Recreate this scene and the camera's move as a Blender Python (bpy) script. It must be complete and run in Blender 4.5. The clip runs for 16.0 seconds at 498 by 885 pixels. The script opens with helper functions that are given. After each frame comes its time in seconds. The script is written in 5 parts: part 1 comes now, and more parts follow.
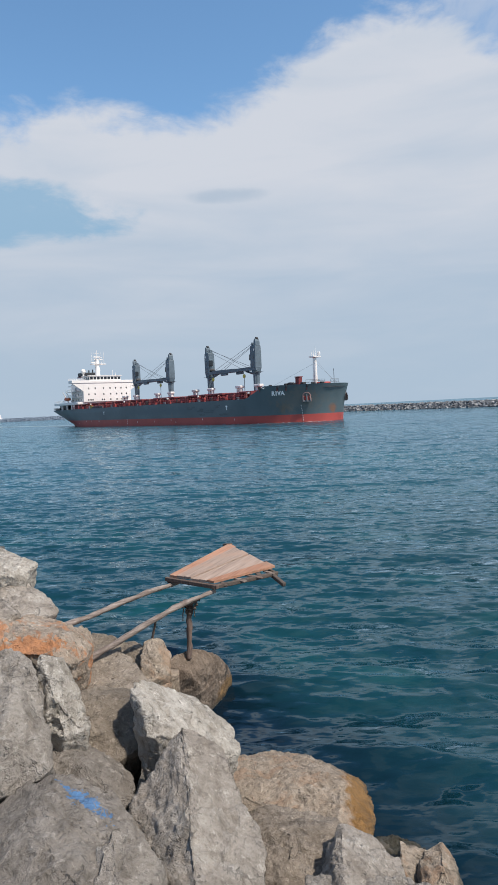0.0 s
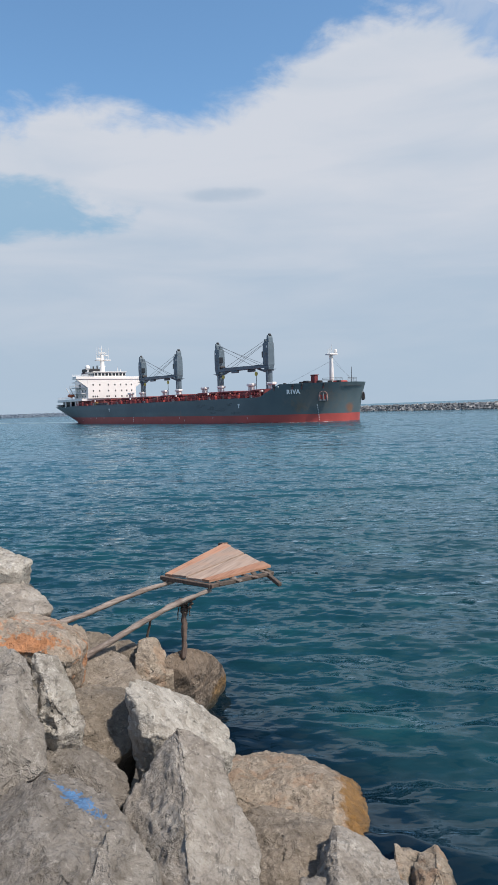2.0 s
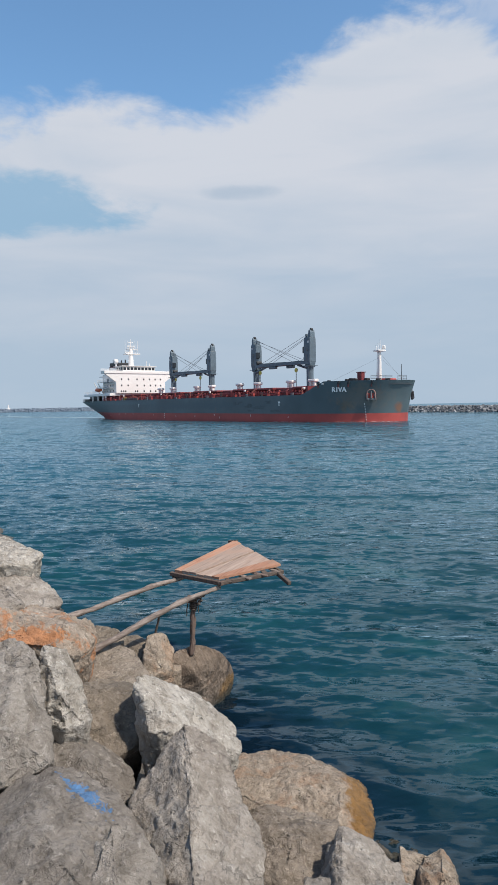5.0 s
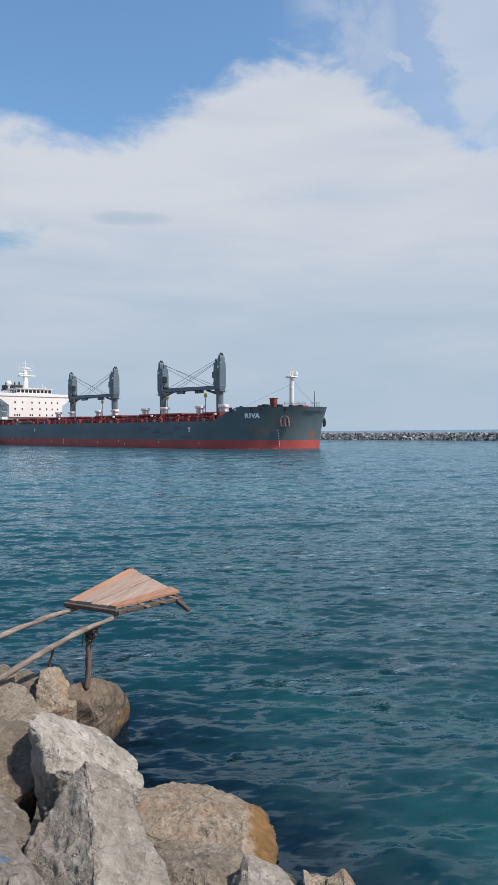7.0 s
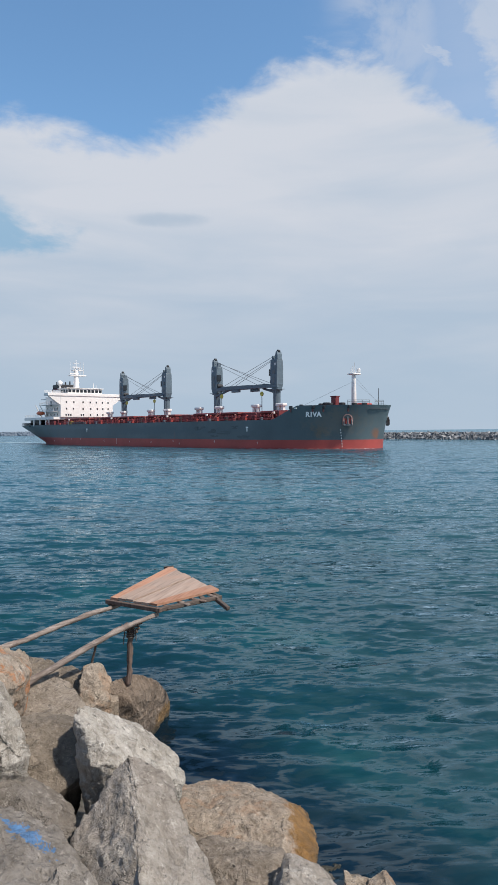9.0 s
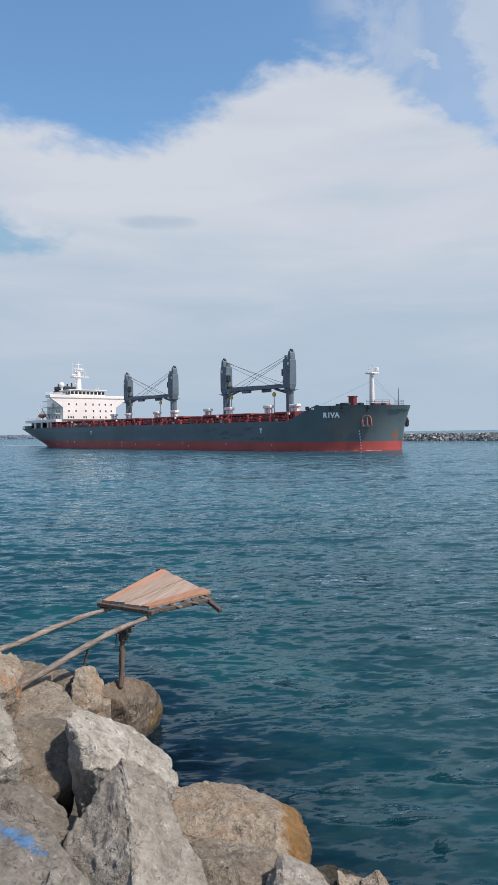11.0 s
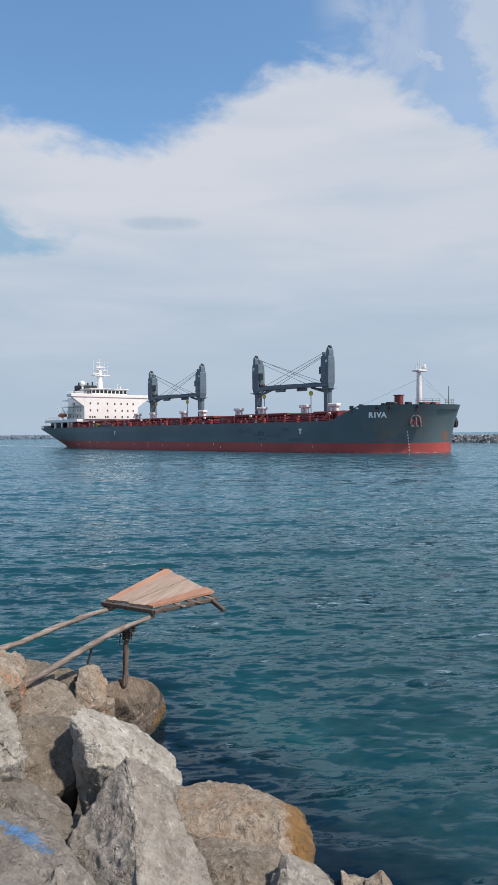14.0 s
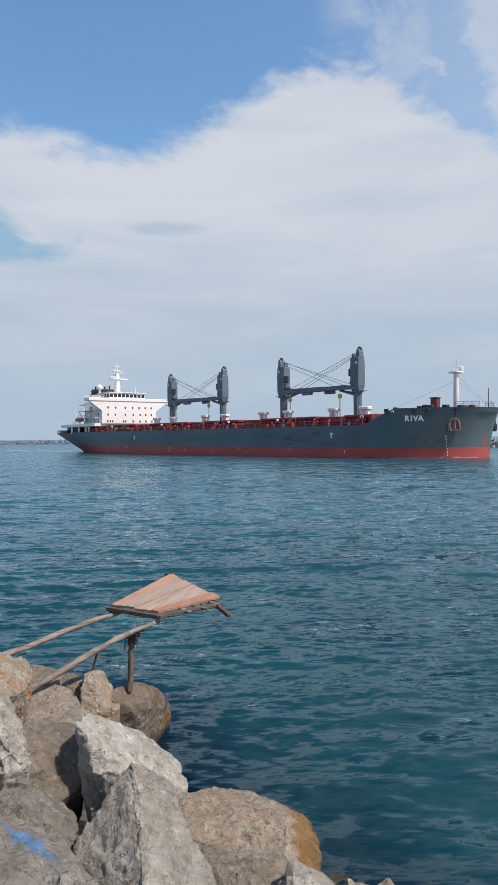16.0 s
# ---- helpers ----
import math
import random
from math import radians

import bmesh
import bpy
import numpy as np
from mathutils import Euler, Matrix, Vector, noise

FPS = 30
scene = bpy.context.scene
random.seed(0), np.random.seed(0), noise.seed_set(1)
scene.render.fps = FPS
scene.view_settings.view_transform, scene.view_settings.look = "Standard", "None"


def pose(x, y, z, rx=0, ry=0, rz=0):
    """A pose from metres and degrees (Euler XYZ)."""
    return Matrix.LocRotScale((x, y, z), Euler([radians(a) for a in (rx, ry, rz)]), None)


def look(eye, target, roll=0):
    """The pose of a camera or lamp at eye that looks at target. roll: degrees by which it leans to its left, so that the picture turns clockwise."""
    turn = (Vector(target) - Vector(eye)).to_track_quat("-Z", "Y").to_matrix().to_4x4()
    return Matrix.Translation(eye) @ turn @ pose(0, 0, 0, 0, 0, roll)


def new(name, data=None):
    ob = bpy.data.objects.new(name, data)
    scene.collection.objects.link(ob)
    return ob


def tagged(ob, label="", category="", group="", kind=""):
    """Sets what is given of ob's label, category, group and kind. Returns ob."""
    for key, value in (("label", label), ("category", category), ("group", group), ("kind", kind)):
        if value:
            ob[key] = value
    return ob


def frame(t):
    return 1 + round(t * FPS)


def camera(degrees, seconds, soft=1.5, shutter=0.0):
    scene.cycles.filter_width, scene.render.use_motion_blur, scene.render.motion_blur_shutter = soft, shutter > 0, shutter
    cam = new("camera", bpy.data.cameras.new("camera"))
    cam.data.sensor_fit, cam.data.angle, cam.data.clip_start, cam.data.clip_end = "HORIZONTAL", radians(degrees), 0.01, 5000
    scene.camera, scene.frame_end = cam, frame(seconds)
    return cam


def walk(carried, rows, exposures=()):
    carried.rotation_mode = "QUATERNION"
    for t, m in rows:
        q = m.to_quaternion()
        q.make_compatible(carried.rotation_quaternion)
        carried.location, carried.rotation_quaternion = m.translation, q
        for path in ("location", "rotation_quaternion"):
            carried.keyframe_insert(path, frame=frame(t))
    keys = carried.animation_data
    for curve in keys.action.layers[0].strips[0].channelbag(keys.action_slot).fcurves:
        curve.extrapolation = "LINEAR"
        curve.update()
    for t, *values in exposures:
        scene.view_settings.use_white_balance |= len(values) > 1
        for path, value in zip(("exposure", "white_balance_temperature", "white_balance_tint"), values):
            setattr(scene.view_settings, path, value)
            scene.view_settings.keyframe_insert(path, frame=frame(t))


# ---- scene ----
cam = camera(40.64, 16.0, 0.75)
walk(cam, [
    (0, pose(0.140, -0.023, 3.811, 87.10, 2.81, 3.00)),
    (0.5, pose(0.135, -0.020, 3.806, 86.89, 2.84, 2.71)),
    (1, pose(0.138, -0.007, 3.808, 86.83, 2.76, 2.23)),
    (1.5, pose(0.115, 0.009, 3.806, 87.09, 2.38, 2.15)),
    (2, pose(0.104, 0.009, 3.806, 87.03, 2.10, 2.57)),
    (2.5, pose(0.097, -0.012, 3.810, 86.77, 1.89, 3.45)),
    (3, pose(0.099, 0.001, 3.797, 86.73, 1.63, 3.99)),
    (5.5, pose(0.096, 0.029, 3.798, 87.10, 0.56, 3.19)),
    (6, pose(0.050, 0.013, 3.801, 87.99, 0.43, -0.13)),
    (6.5, pose(0.019, 0.044, 3.786, 88.69, 0.98, -4.47)),
    (7, pose(-0.027, 0.022, 3.784, 89.04, 0.53, -5.75)),
    (7.5, pose(-0.041, 0.006, 3.787, 89.04, 0.54, -5.08)),
    (8, pose(-0.056, 0.007, 3.783, 89.00, 0.78, -3.95)),
    (8.5, pose(-0.054, 0.001, 3.781, 89.03, 0.90, -2.91)),
    (9, pose(-0.061, 0.003, 3.783, 89.04, 0.65, -2.66)),
    (11.5, pose(-0.061, -0.012, 3.777, 89.23, 0.96, -3.48)),
    (12, pose(-0.063, -0.006, 3.771, 89.18, 1.05, -3.35)),
    (12.5, pose(-0.072, -0.002, 3.768, 89.09, 1.08, -3.07)),
    (13, pose(-0.069, -0.001, 3.769, 89.15, 1.06, -2.85)),
    (13.5, pose(-0.067, -0.004, 3.766, 89.37, 0.87, -2.99)),
    (14, pose(-0.082, -0.011, 3.764, 89.31, 0.72, -3.17)),
    (14.5, pose(-0.083, -0.025, 3.771, 89.38, 0.89, -3.18)),
    (15, pose(-0.087, -0.014, 3.769, 89.59, 0.92, -3.24)),
    (15.5, pose(-0.081, -0.004, 3.763, 89.78, 0.92, -2.99)),
    (16, pose(-0.089, -0.003, 3.765, 89.72, 0.79, -2.78)),
])

# ---- light ----
scene.view_settings.exposure = 0.45
SUN_AZ, SUN_EL = 120.0, 54.0     # degrees from +y towards +x, and above the horizon
world = bpy.data.worlds.new("world")
scene.world = world
world.use_nodes = True
wn, wl = world.node_tree.nodes, world.node_tree.links
wn.clear()


def wmath(op, a, b=None, c=None):
    n = wn.new("ShaderNodeMath")
    n.operation = op
    for i, v in enumerate((a, b, c)):
        if v is None:
            continue
        if isinstance(v, (int, float)):
            n.inputs[i].default_value = v
        else:
            wl.new(v, n.inputs[i])
    return n.outputs[0]


def wramp(x, stops, mode="B_SPLINE"):
    n = wn.new("ShaderNodeValToRGB")
    n.color_ramp.interpolation = mode
    e = n.color_ramp.elements
    while len(e) < len(stops):
        e.new(0.5)
    for el, (p, v) in zip(e, stops):
        el.position = p
        el.color = (v, v, v, 1) if isinstance(v, (int, float)) else (*v, 1)
    wl.new(x, n.inputs[0])
    return n.outputs[0]


def wstep(x, lo, hi):
    n = wn.new("ShaderNodeMapRange")
    n.interpolation_type = "SMOOTHSTEP"
    n.inputs[1].default_value, n.inputs[2].default_value = lo, hi
    wl.new(x, n.inputs[0])
    return n.outputs[0]


def wnoise(vec, scale, detail, rough=0.55, distort=0.0):
    n = wn.new("ShaderNodeTexNoise")
    n.inputs["Scale"].default_value, n.inputs["Detail"].default_value = scale, detail
    n.inputs["Roughness"].default_value, n.inputs["Distortion"].default_value = rough, distort
    wl.new(vec, n.inputs["Vector"])
    return n.outputs[0]


def wmix(fac, a, b):
    n = wn.new("ShaderNodeMix")
    n.data_type = "RGBA"
    wl.new(fac, n.inputs[0])
    for s, v in ((n.inputs[6], a), (n.inputs[7], b)):
        if isinstance(v, tuple):
            s.default_value = (*v, 1)
        else:
            wl.new(v, s)
    return n.outputs[2]


way = wn.new("ShaderNodeTexCoord").outputs["Generated"]
sep = wn.new("ShaderNodeSeparateXYZ")
wl.new(way, sep.inputs[0])
az = wmath("ARCTAN2", sep.outputs[0], sep.outputs[1])
az = wmath("MULTIPLY", az, 180 / math.pi)
el = wmath("MULTIPLY", wmath("ARCSINE", sep.outputs[2]), 180 / math.pi)
# cloud noise lives on a flattened dome, so that it stretches along the horizon
flat = wn.new("ShaderNodeMapping")
flat.inputs["Scale"].default_value = (1.0, 1.0, 2.2)
wl.new(way, flat.inputs["Vector"])
big = wnoise(flat.outputs[0], 3.2, 6, 0.55)
fine = wnoise(flat.outputs[0], 11.0, 9, 0.6, 0.3)
big = wmath("SUBTRACT", big, 0.5)
fine = wmath("SUBTRACT", fine, 0.5)
# the top of the cloud bank, in degrees of elevation, by azimuth
turn = wmath("MULTIPLY_ADD", az, 1 / 360, 0.5)
top = wramp(turn, [(0.0, 0.50), (0.30, 0.48), (0.420, 0.55), (0.439, 0.565), (0.4583, 0.605), (0.4806, 0.555), (0.497, 0.63),
                   (0.511, 0.70), (0.522, 0.74), (0.533, 0.745), (0.547, 0.66), (0.5667, 0.56), (0.60, 0.50), (0.80, 0.45), (1.0, 0.50)])
top = wmath("MULTIPLY", top, 40)
rise = wmath("SUBTRACT", top, el)
rise = wmath("ADD", rise, wmath("MULTIPLY", fine, 6.5))
rise = wmath("ADD", rise, wmath("MULTIPLY", big, 2.0))
cloud = wstep(rise, -0.7, 2.0)
# a strip of clear sky low in the bank
gap = wmath("ADD", wmath("POWER", wmath("DIVIDE", wmath("SUBTRACT", el, 15.7), 2.7), 2.0),
            wmath("POWER", wmath("DIVIDE", wmath("ADD", az, 26.0), 13.5), 2.0))
gap = wmath("ADD", gap, wmath("MULTIPLY", fine, 2.4))
gap = wmath("SUBTRACT", 1.0, wstep(gap, 0.5, 1.3))
slit = wmath("ADD", wmath("POWER", wmath("DIVIDE", wmath("SUBTRACT", el, 17.3), 0.55), 2.0),
             wmath("POWER", wmath("DIVIDE", wmath("ADD", az, 3.6), 3.2), 2.0))
slit = wmath("SUBTRACT", 1.0, wstep(wmath("ADD", slit, wmath("MULTIPLY", fine, 3.0)), 0.0, 1.6))
# thin wisps above the bank
wisp = wnoise(way, 9.0, 9, 0.62, 0.6)
thin = wmath("MULTIPLY", wstep(wisp, 0.32, 0.64), wmath("MULTIPLY", wstep(az, 8.0, 13.0), wmath("SUBTRACT", 1.0, wstep(az, 17.0, 21.0))))
# a tall veil further round, leaning, with a frayed edge
edge = wmath("SUBTRACT", az, wmath("MULTIPLY_ADD", el, -0.32, 28.6))
edge = wmath("ADD", edge, wmath("MULTIPLY", fine, 9.0))
veil = wmath("MULTIPLY", wstep(edge, -0.5, 3.6), wmath("SUBTRACT", 1.0, wstep(az, 32.0, 46.0)))
veil = wmath("MULTIPLY", veil, wmath("MULTIPLY_ADD", wisp, 1.9, -0.25))
curl = wmath("ABSOLUTE", wmath("ADD", wmath("SUBTRACT", wmath("MULTIPLY_ADD", az, 0.75, el), 41.8), wmath("MULTIPLY", fine, 5.0)))
curl = wmath("MULTIPLY", wmath("SUBTRACT", 1.0, wstep(curl, 0.0, 0.7)), wmath("MULTIPLY", wstep(az, 16.0, 17.6), wmath("SUBTRACT", 1.0, wstep(az, 19.2, 20.4))))
cloud = wmath("MAXIMUM", cloud, wmath("MULTIPLY", wstep(wmath("ADD", az, wmath("MULTIPLY", fine, 8.0)), 7.0, 21.0), 0.34))
cloud = wmath("MAXIMUM", cloud, wmath("MULTIPLY", thin, 0.50))
cloud = wmath("MAXIMUM", cloud, wmath("MULTIPLY", curl, 0.6))
cloud = wmath("MAXIMUM", cloud, wmath("MINIMUM", veil, 0.72))
sky = wn.new("ShaderNodeTexSky")
sky.sky_type = "NISHITA"
sky.sun_disc = False
sky.sun_elevation, sky.sun_rotation = radians(SUN_EL), radians(SUN_AZ)
sky.air_density, sky.dust_density, sky.ozone_density = 1.0, 0.6, 2.0
blue = wn.new("ShaderNodeVectorMath")
blue.operation = "MULTIPLY"
blue.inputs[1].default_value = (0.108, 0.133, 0.138)
wl.new(sky.outputs[0], blue.inputs[0])
bands = wn.new("ShaderNodeMapping")
bands.inputs["Scale"].default_value = (1.0, 1.0, 5.0)
wl.new(way, bands.inputs["Vector"])
layer = wmath("SUBTRACT", wnoise(bands.outputs[0], 3.6, 6, 0.5, 0.4), 0.5)
lowness = wmath("MULTIPLY", wstep(el, 1.0, 25.0), 0.95)
shade = wmath("ADD", lowness, wmath("MULTIPLY", layer, 1.7))
white = wmix(shade, (0.325, 0.398, 0.488), (0.460, 0.487, 0.540))
sight = wmix(cloud, blue.outputs[0], white)
sight = wmix(wmath("MULTIPLY", gap, 0.9), sight, (0.205, 0.340, 0.475))
sight = wmix(wmath("MULTIPLY", slit, 0.45), sight, (0.240, 0.325, 0.425))
haze = wmath("SUBTRACT", 1.0, wstep(el, 0.0, 12.0))
sight = wmix(wmath("MULTIPLY", haze, 0.6), sight, (0.300, 0.385, 0.475))
bg = wn.new("ShaderNodeBackground")
bg.inputs[1].default_value = 1.0
wl.new(sight, bg.inputs[0])
wl.new(bg.outputs[0], wn.new("ShaderNodeOutputWorld").inputs[0])

sun = new("sun", bpy.data.lights.new("sun", "SUN"))
sun.data.energy, sun.data.angle, sun.data.color = 4.1, radians(2.5), (1.0, 0.91, 0.81)
a, e = radians(SUN_AZ), radians(SUN_EL)
sun.matrix_basis = look((math.sin(a) * 50, math.cos(a) * 50, 60), (math.sin(a) * 50 - math.sin(a) * math.cos(e), math.cos(a) * 50 - math.cos(a) * math.cos(e), 60 - math.sin(e)))


# ---- materials ----
def mat_base(name, rough=0.6, metal=0.0):
    m = bpy.data.materials.new(name)
    m.use_nodes = True
    n, l = m.node_tree.nodes, m.node_tree.links
    b = n["Principled BSDF"]
    b.inputs["Roughness"].default_value, b.inputs["Metallic"].default_value = rough, metal
    return m, n, l, b


def ramp(n, l, fac, stops):
    r = n.new("ShaderNodeValToRGB")
    e = r.color_ramp.elements
    while len(e) < len(stops):
        e.new(0.5)
    for s, (p, col) in zip(e, stops):
        s.position, s.color = p, (*col, 1)
    l.new(fac, r.inputs[0])
    return r.outputs[0]


def tex(n, l, vec, scale, detail=6, rough=0.6, distort=0.0):
    t = n.new("ShaderNodeTexNoise")
    t.inputs["Scale"].default_value, t.inputs["Detail"].default_value = scale, detail
    t.inputs["Roughness"].default_value, t.inputs["Distortion"].default_value = rough, distort
    l.new(vec, t.inputs["Vector"])
    return t.outputs[0]


def mixc(n, l, fac, a, b, blend="MIX"):
    x = n.new("ShaderNodeMix")
    x.data_type, x.blend_type = "RGBA", blend
    for s, v in ((x.inputs[0], fac), (x.inputs[6], a), (x.inputs[7], b)):
        if isinstance(v, tuple):
            s.default_value = (*v, 1)
        elif isinstance(v, (int, float)):
            s.default_value = v
        else:
            l.new(v, s)
    return x.outputs[2]


def maths(n, l, op, a, b=0.0):
    x = n.new("ShaderNodeMath")
    x.operation = op
    for s, v in zip(x.inputs, (a, b)):
        if isinstance(v, (int, float)):
            s.default_value = v
        else:
            l.new(v, s)
    return x.outputs[0]


def step(n, l, x, lo, hi):
    r = n.new("ShaderNodeMapRange")
    r.interpolation_type = "SMOOTHSTEP"
    r.inputs[1].default_value, r.inputs[2].default_value = lo, hi
    l.new(x, r.inputs[0])
    return r.outputs[0]


def bump(n, l, b, height, strength, distance):
    k = n.new("ShaderNodeBump")
    k.inputs["Strength"].default_value, k.inputs["Distance"].default_value = strength, distance
    l.new(height, k.inputs["Height"])
    l.new(k.outputs[0], b.inputs["Normal"])
    return k


def paint(name, col, rough=0.5, vary=0.15, scale=0.5, rust=0.0, metal=0.0, spots=()):
    """Painted steel: slight fading in patches, streaks of dirt, some rust."""
    m, n, l, b = mat_base(name, rough, metal)
    v = n.new("ShaderNodeTexCoord").outputs["Object"]
    f = tex(n, l, v, scale, 5)
    lo = tuple(c * (1 - vary) for c in col)
    hi = tuple(min(1, c * (1 + vary)) for c in col)
    c = ramp(n, l, f, [(0.3, lo), (0.7, hi)])
    if rust:
        mp = n.new("ShaderNodeMapping")
        mp.inputs["Scale"].default_value = (1.0, 1.0, 0.25)
        l.new(v, mp.inputs[0])
        r = tex(n, l, mp.outputs[0], scale * 2.2, 8, 0.7)
        c = mixc(n, l, maths(n, l, "MULTIPLY", step(n, l, r, 0.60, 0.72), rust), c, (0.16, 0.06, 0.025))
    for at, radii, tint in spots:
        # streaky patches of their own outline: rust, and other tones of the hull
        q = n.new("ShaderNodeVectorMath")
        q.operation = "SUBTRACT"
        q.inputs[1].default_value = at
        l.new(v, q.inputs[0])
        w = n.new("ShaderNodeVectorMath")
        w.operation = "DIVIDE"
        w.inputs[1].default_value = radii
        l.new(q.outputs[0], w.inputs[0])
        ln = n.new("ShaderNodeVectorMath")
        ln.operation = "LENGTH"
        l.new(w.outputs[0], ln.inputs[0])
        g = tex(n, l, v, 0.9, 6, 0.65)
        far = maths(n, l, "ADD", ln.outputs["Value"], maths(n, l, "MULTIPLY", maths(n, l, "SUBTRACT", g, 0.5), 2.2))
        c = mixc(n, l, maths(n, l, "MULTIPLY", maths(n, l, "SUBTRACT", 1.0, step(n, l, far, 0.3, 1.1)), 0.7), c, tint)
    l.new(c, b.inputs["Base Color"])
    return m


def radii_of(spot):
    return spot[1]


def stone(name, tones, stain=None, wet=False, seed=0.0, spot=None):
    """Quarried limestone: blotches, grain, fine cracks, stains."""
    m, n, l, b = mat_base(name, 0.9)
    co = n.new("ShaderNodeTexCoord").outputs["Object"]
    rnd = n.new("ShaderNodeObjectInfo").outputs["Random"]
    sh = n.new("ShaderNodeVectorMath")
    sh.operation = "ADD"
    cb = n.new("ShaderNodeCombineXYZ")
    l.new(maths(n, l, "MULTIPLY", rnd, 37.0), cb.inputs[0])
    cb.inputs[1].default_value = seed
    l.new(co, sh.inputs[0])
    l.new(cb.outputs[0], sh.inputs[1])
    v = sh.outputs[0]
    blotch = tex(n, l, v, 2.6, 7, 0.62, 0.4)
    grain = tex(n, l, v, 38, 8, 0.72)
    mid = tex(n, l, v, 9, 8, 0.7, 0.6)
    c = ramp(n, l, blotch, [(0.30, tones[0]), (0.50, tones[1]), (0.72, tones[2])])
    coarse = tex(n, l, v, 5.0, 9, 0.68, 0.8)
    c = mixc(n, l, 0.9, c, ramp(n, l, coarse, [(0.32, (0.66, 0.64, 0.61)), (0.48, (0.90, 0.89, 0.88)), (0.66, (1.0, 1.0, 1.0))]), "MULTIPLY")
    c = mixc(n, l, 0.9, c, ramp(n, l, mid, [(0.34, (0.62, 0.60, 0.57)), (0.45, (0.90, 0.89, 0.87)), (0.58, (1.0, 1.0, 1.0))]), "MULTIPLY")
    c = mixc(n, l, 0.5, c, ramp(n, l, grain, [(0.36, (0.58, 0.56, 0.54)), (0.50, (1.0, 1.0, 1.0))]), "MULTIPLY")
    lite = maths(n, l, "MULTIPLY", step(n, l, tex(n, l, v, 14, 8, 0.78, 0.4), 0.54, 0.64), 0.45)
    c = mixc(n, l, lite, c, tuple(min(1, t * 1.45) for t in tones[2]))
    # fractures run one way through each block
    fr = n.new("ShaderNodeMapping")
    fr.inputs["Rotation"].default_value = (0.6, 0.5 + seed, 0.9 + seed)
    fr.inputs["Scale"].default_value = (9.0, 9.0, 2.0)
    l.new(v, fr.inputs[0])
    hackle = tex(n, l, fr.outputs[0], 1.0, 7, 0.66, 0.5)
    c = mixc(n, l, 0.8, c, ramp(n, l, hackle, [(0.34, (0.58, 0.56, 0.54)), (0.47, (1.0, 1.0, 1.0)), (0.62, (1.0, 1.0, 1.0)), (0.72, (1.16, 1.15, 1.14))]), "MULTIPLY")
    vein = maths(n, l, "ABSOLUTE", maths(n, l, "SUBTRACT", tex(n, l, v, 2.9, 5, 0.6, 0.7), 0.5))
    vein = maths(n, l, "MULTIPLY", maths(n, l, "SUBTRACT", 1.0, step(n, l, vein, 0.004, 0.020)), step(n, l, coarse, 0.44, 0.58))
    c = mixc(n, l, maths(n, l, "MULTIPLY", vein, 0.30), c, (0.055, 0.048, 0.042))
    if stain:
        s = tex(n, l, v, 3.4, 7, 0.65, 0.8)
        c = mixc(n, l, maths(n, l, "MULTIPLY", step(n, l, s, 0.50, 0.62), 0.75), c, stain)
    # pits and dark flecks
    pit = tex(n, l, v, 21, 3, 0.5)
    crack = maths(n, l, "MULTIPLY", step(n, l, pit, 0.62, 0.74), step(n, l, blotch, 0.42, 0.60))
    c = mixc(n, l, maths(n, l, "MULTIPLY", crack, 0.5), c, (0.06, 0.05, 0.042))
    if spot:
        # a stain of its own shape
        at, radii, col, wild = spot if len(radii_of(spot)) == 3 else (spot[0], spot[1], spot[3], 5.0)
        q = n.new("ShaderNodeVectorMath")
        q.operation = "SUBTRACT"
        q.inputs[1].default_value = at
        l.new(co, q.inputs[0])
        w = n.new("ShaderNodeVectorMath")
        if len(radii) == 3:
            w.operation = "DIVIDE"
            w.inputs[1].default_value = radii
            l.new(q.outputs[0], w.inputs[0])
            ln = n.new("ShaderNodeVectorMath")
            ln.operation = "LENGTH"
            l.new(w.outputs[0], ln.inputs[0])
            ln = ln.outputs["Value"]
        else:
            # a brush stroke: long one way, narrow across it
            w.operation = "DOT_PRODUCT"
            w.inputs[1].default_value = spot[2]
            l.new(q.outputs[0], w.inputs[0])
            al = w.outputs["Value"]
            sq = n.new("ShaderNodeVectorMath")
            sq.operation = "DOT_PRODUCT"
            l.new(q.outputs[0], sq.inputs[0])
            l.new(q.outputs[0], sq.inputs[1])
            al2 = maths(n, l, "MULTIPLY", al, al)
            side = maths(n, l, "MULTIPLY", maths(n, l, "SUBTRACT", sq.outputs["Value"], al2), 1 / radii[1] ** 2)
            ln = maths(n, l, "SQRT", maths(n, l, "ADD", maths(n, l, "MULTIPLY", al2, 1 / radii[0] ** 2), side))
        far = maths(n, l, "ADD", ln, maths(n, l, "MULTIPLY", maths(n, l, "SUBTRACT", tex(n, l, v, 17, 6, 0.7, 0.5), 0.5), wild))
        inside = maths(n, l, "SUBTRACT", 1.0, step(n, l, far, 0.75, 1.08))
        tint = mixc(n, l, 0.6, col, ramp(n, l, mid, [(0.35, (0.25, 0.25, 0.25)), (0.65, (0.8, 0.8, 0.8))]), "OVERLAY")
        c = mixc(n, l, maths(n, l, "MULTIPLY", inside, 0.88), c, tint)
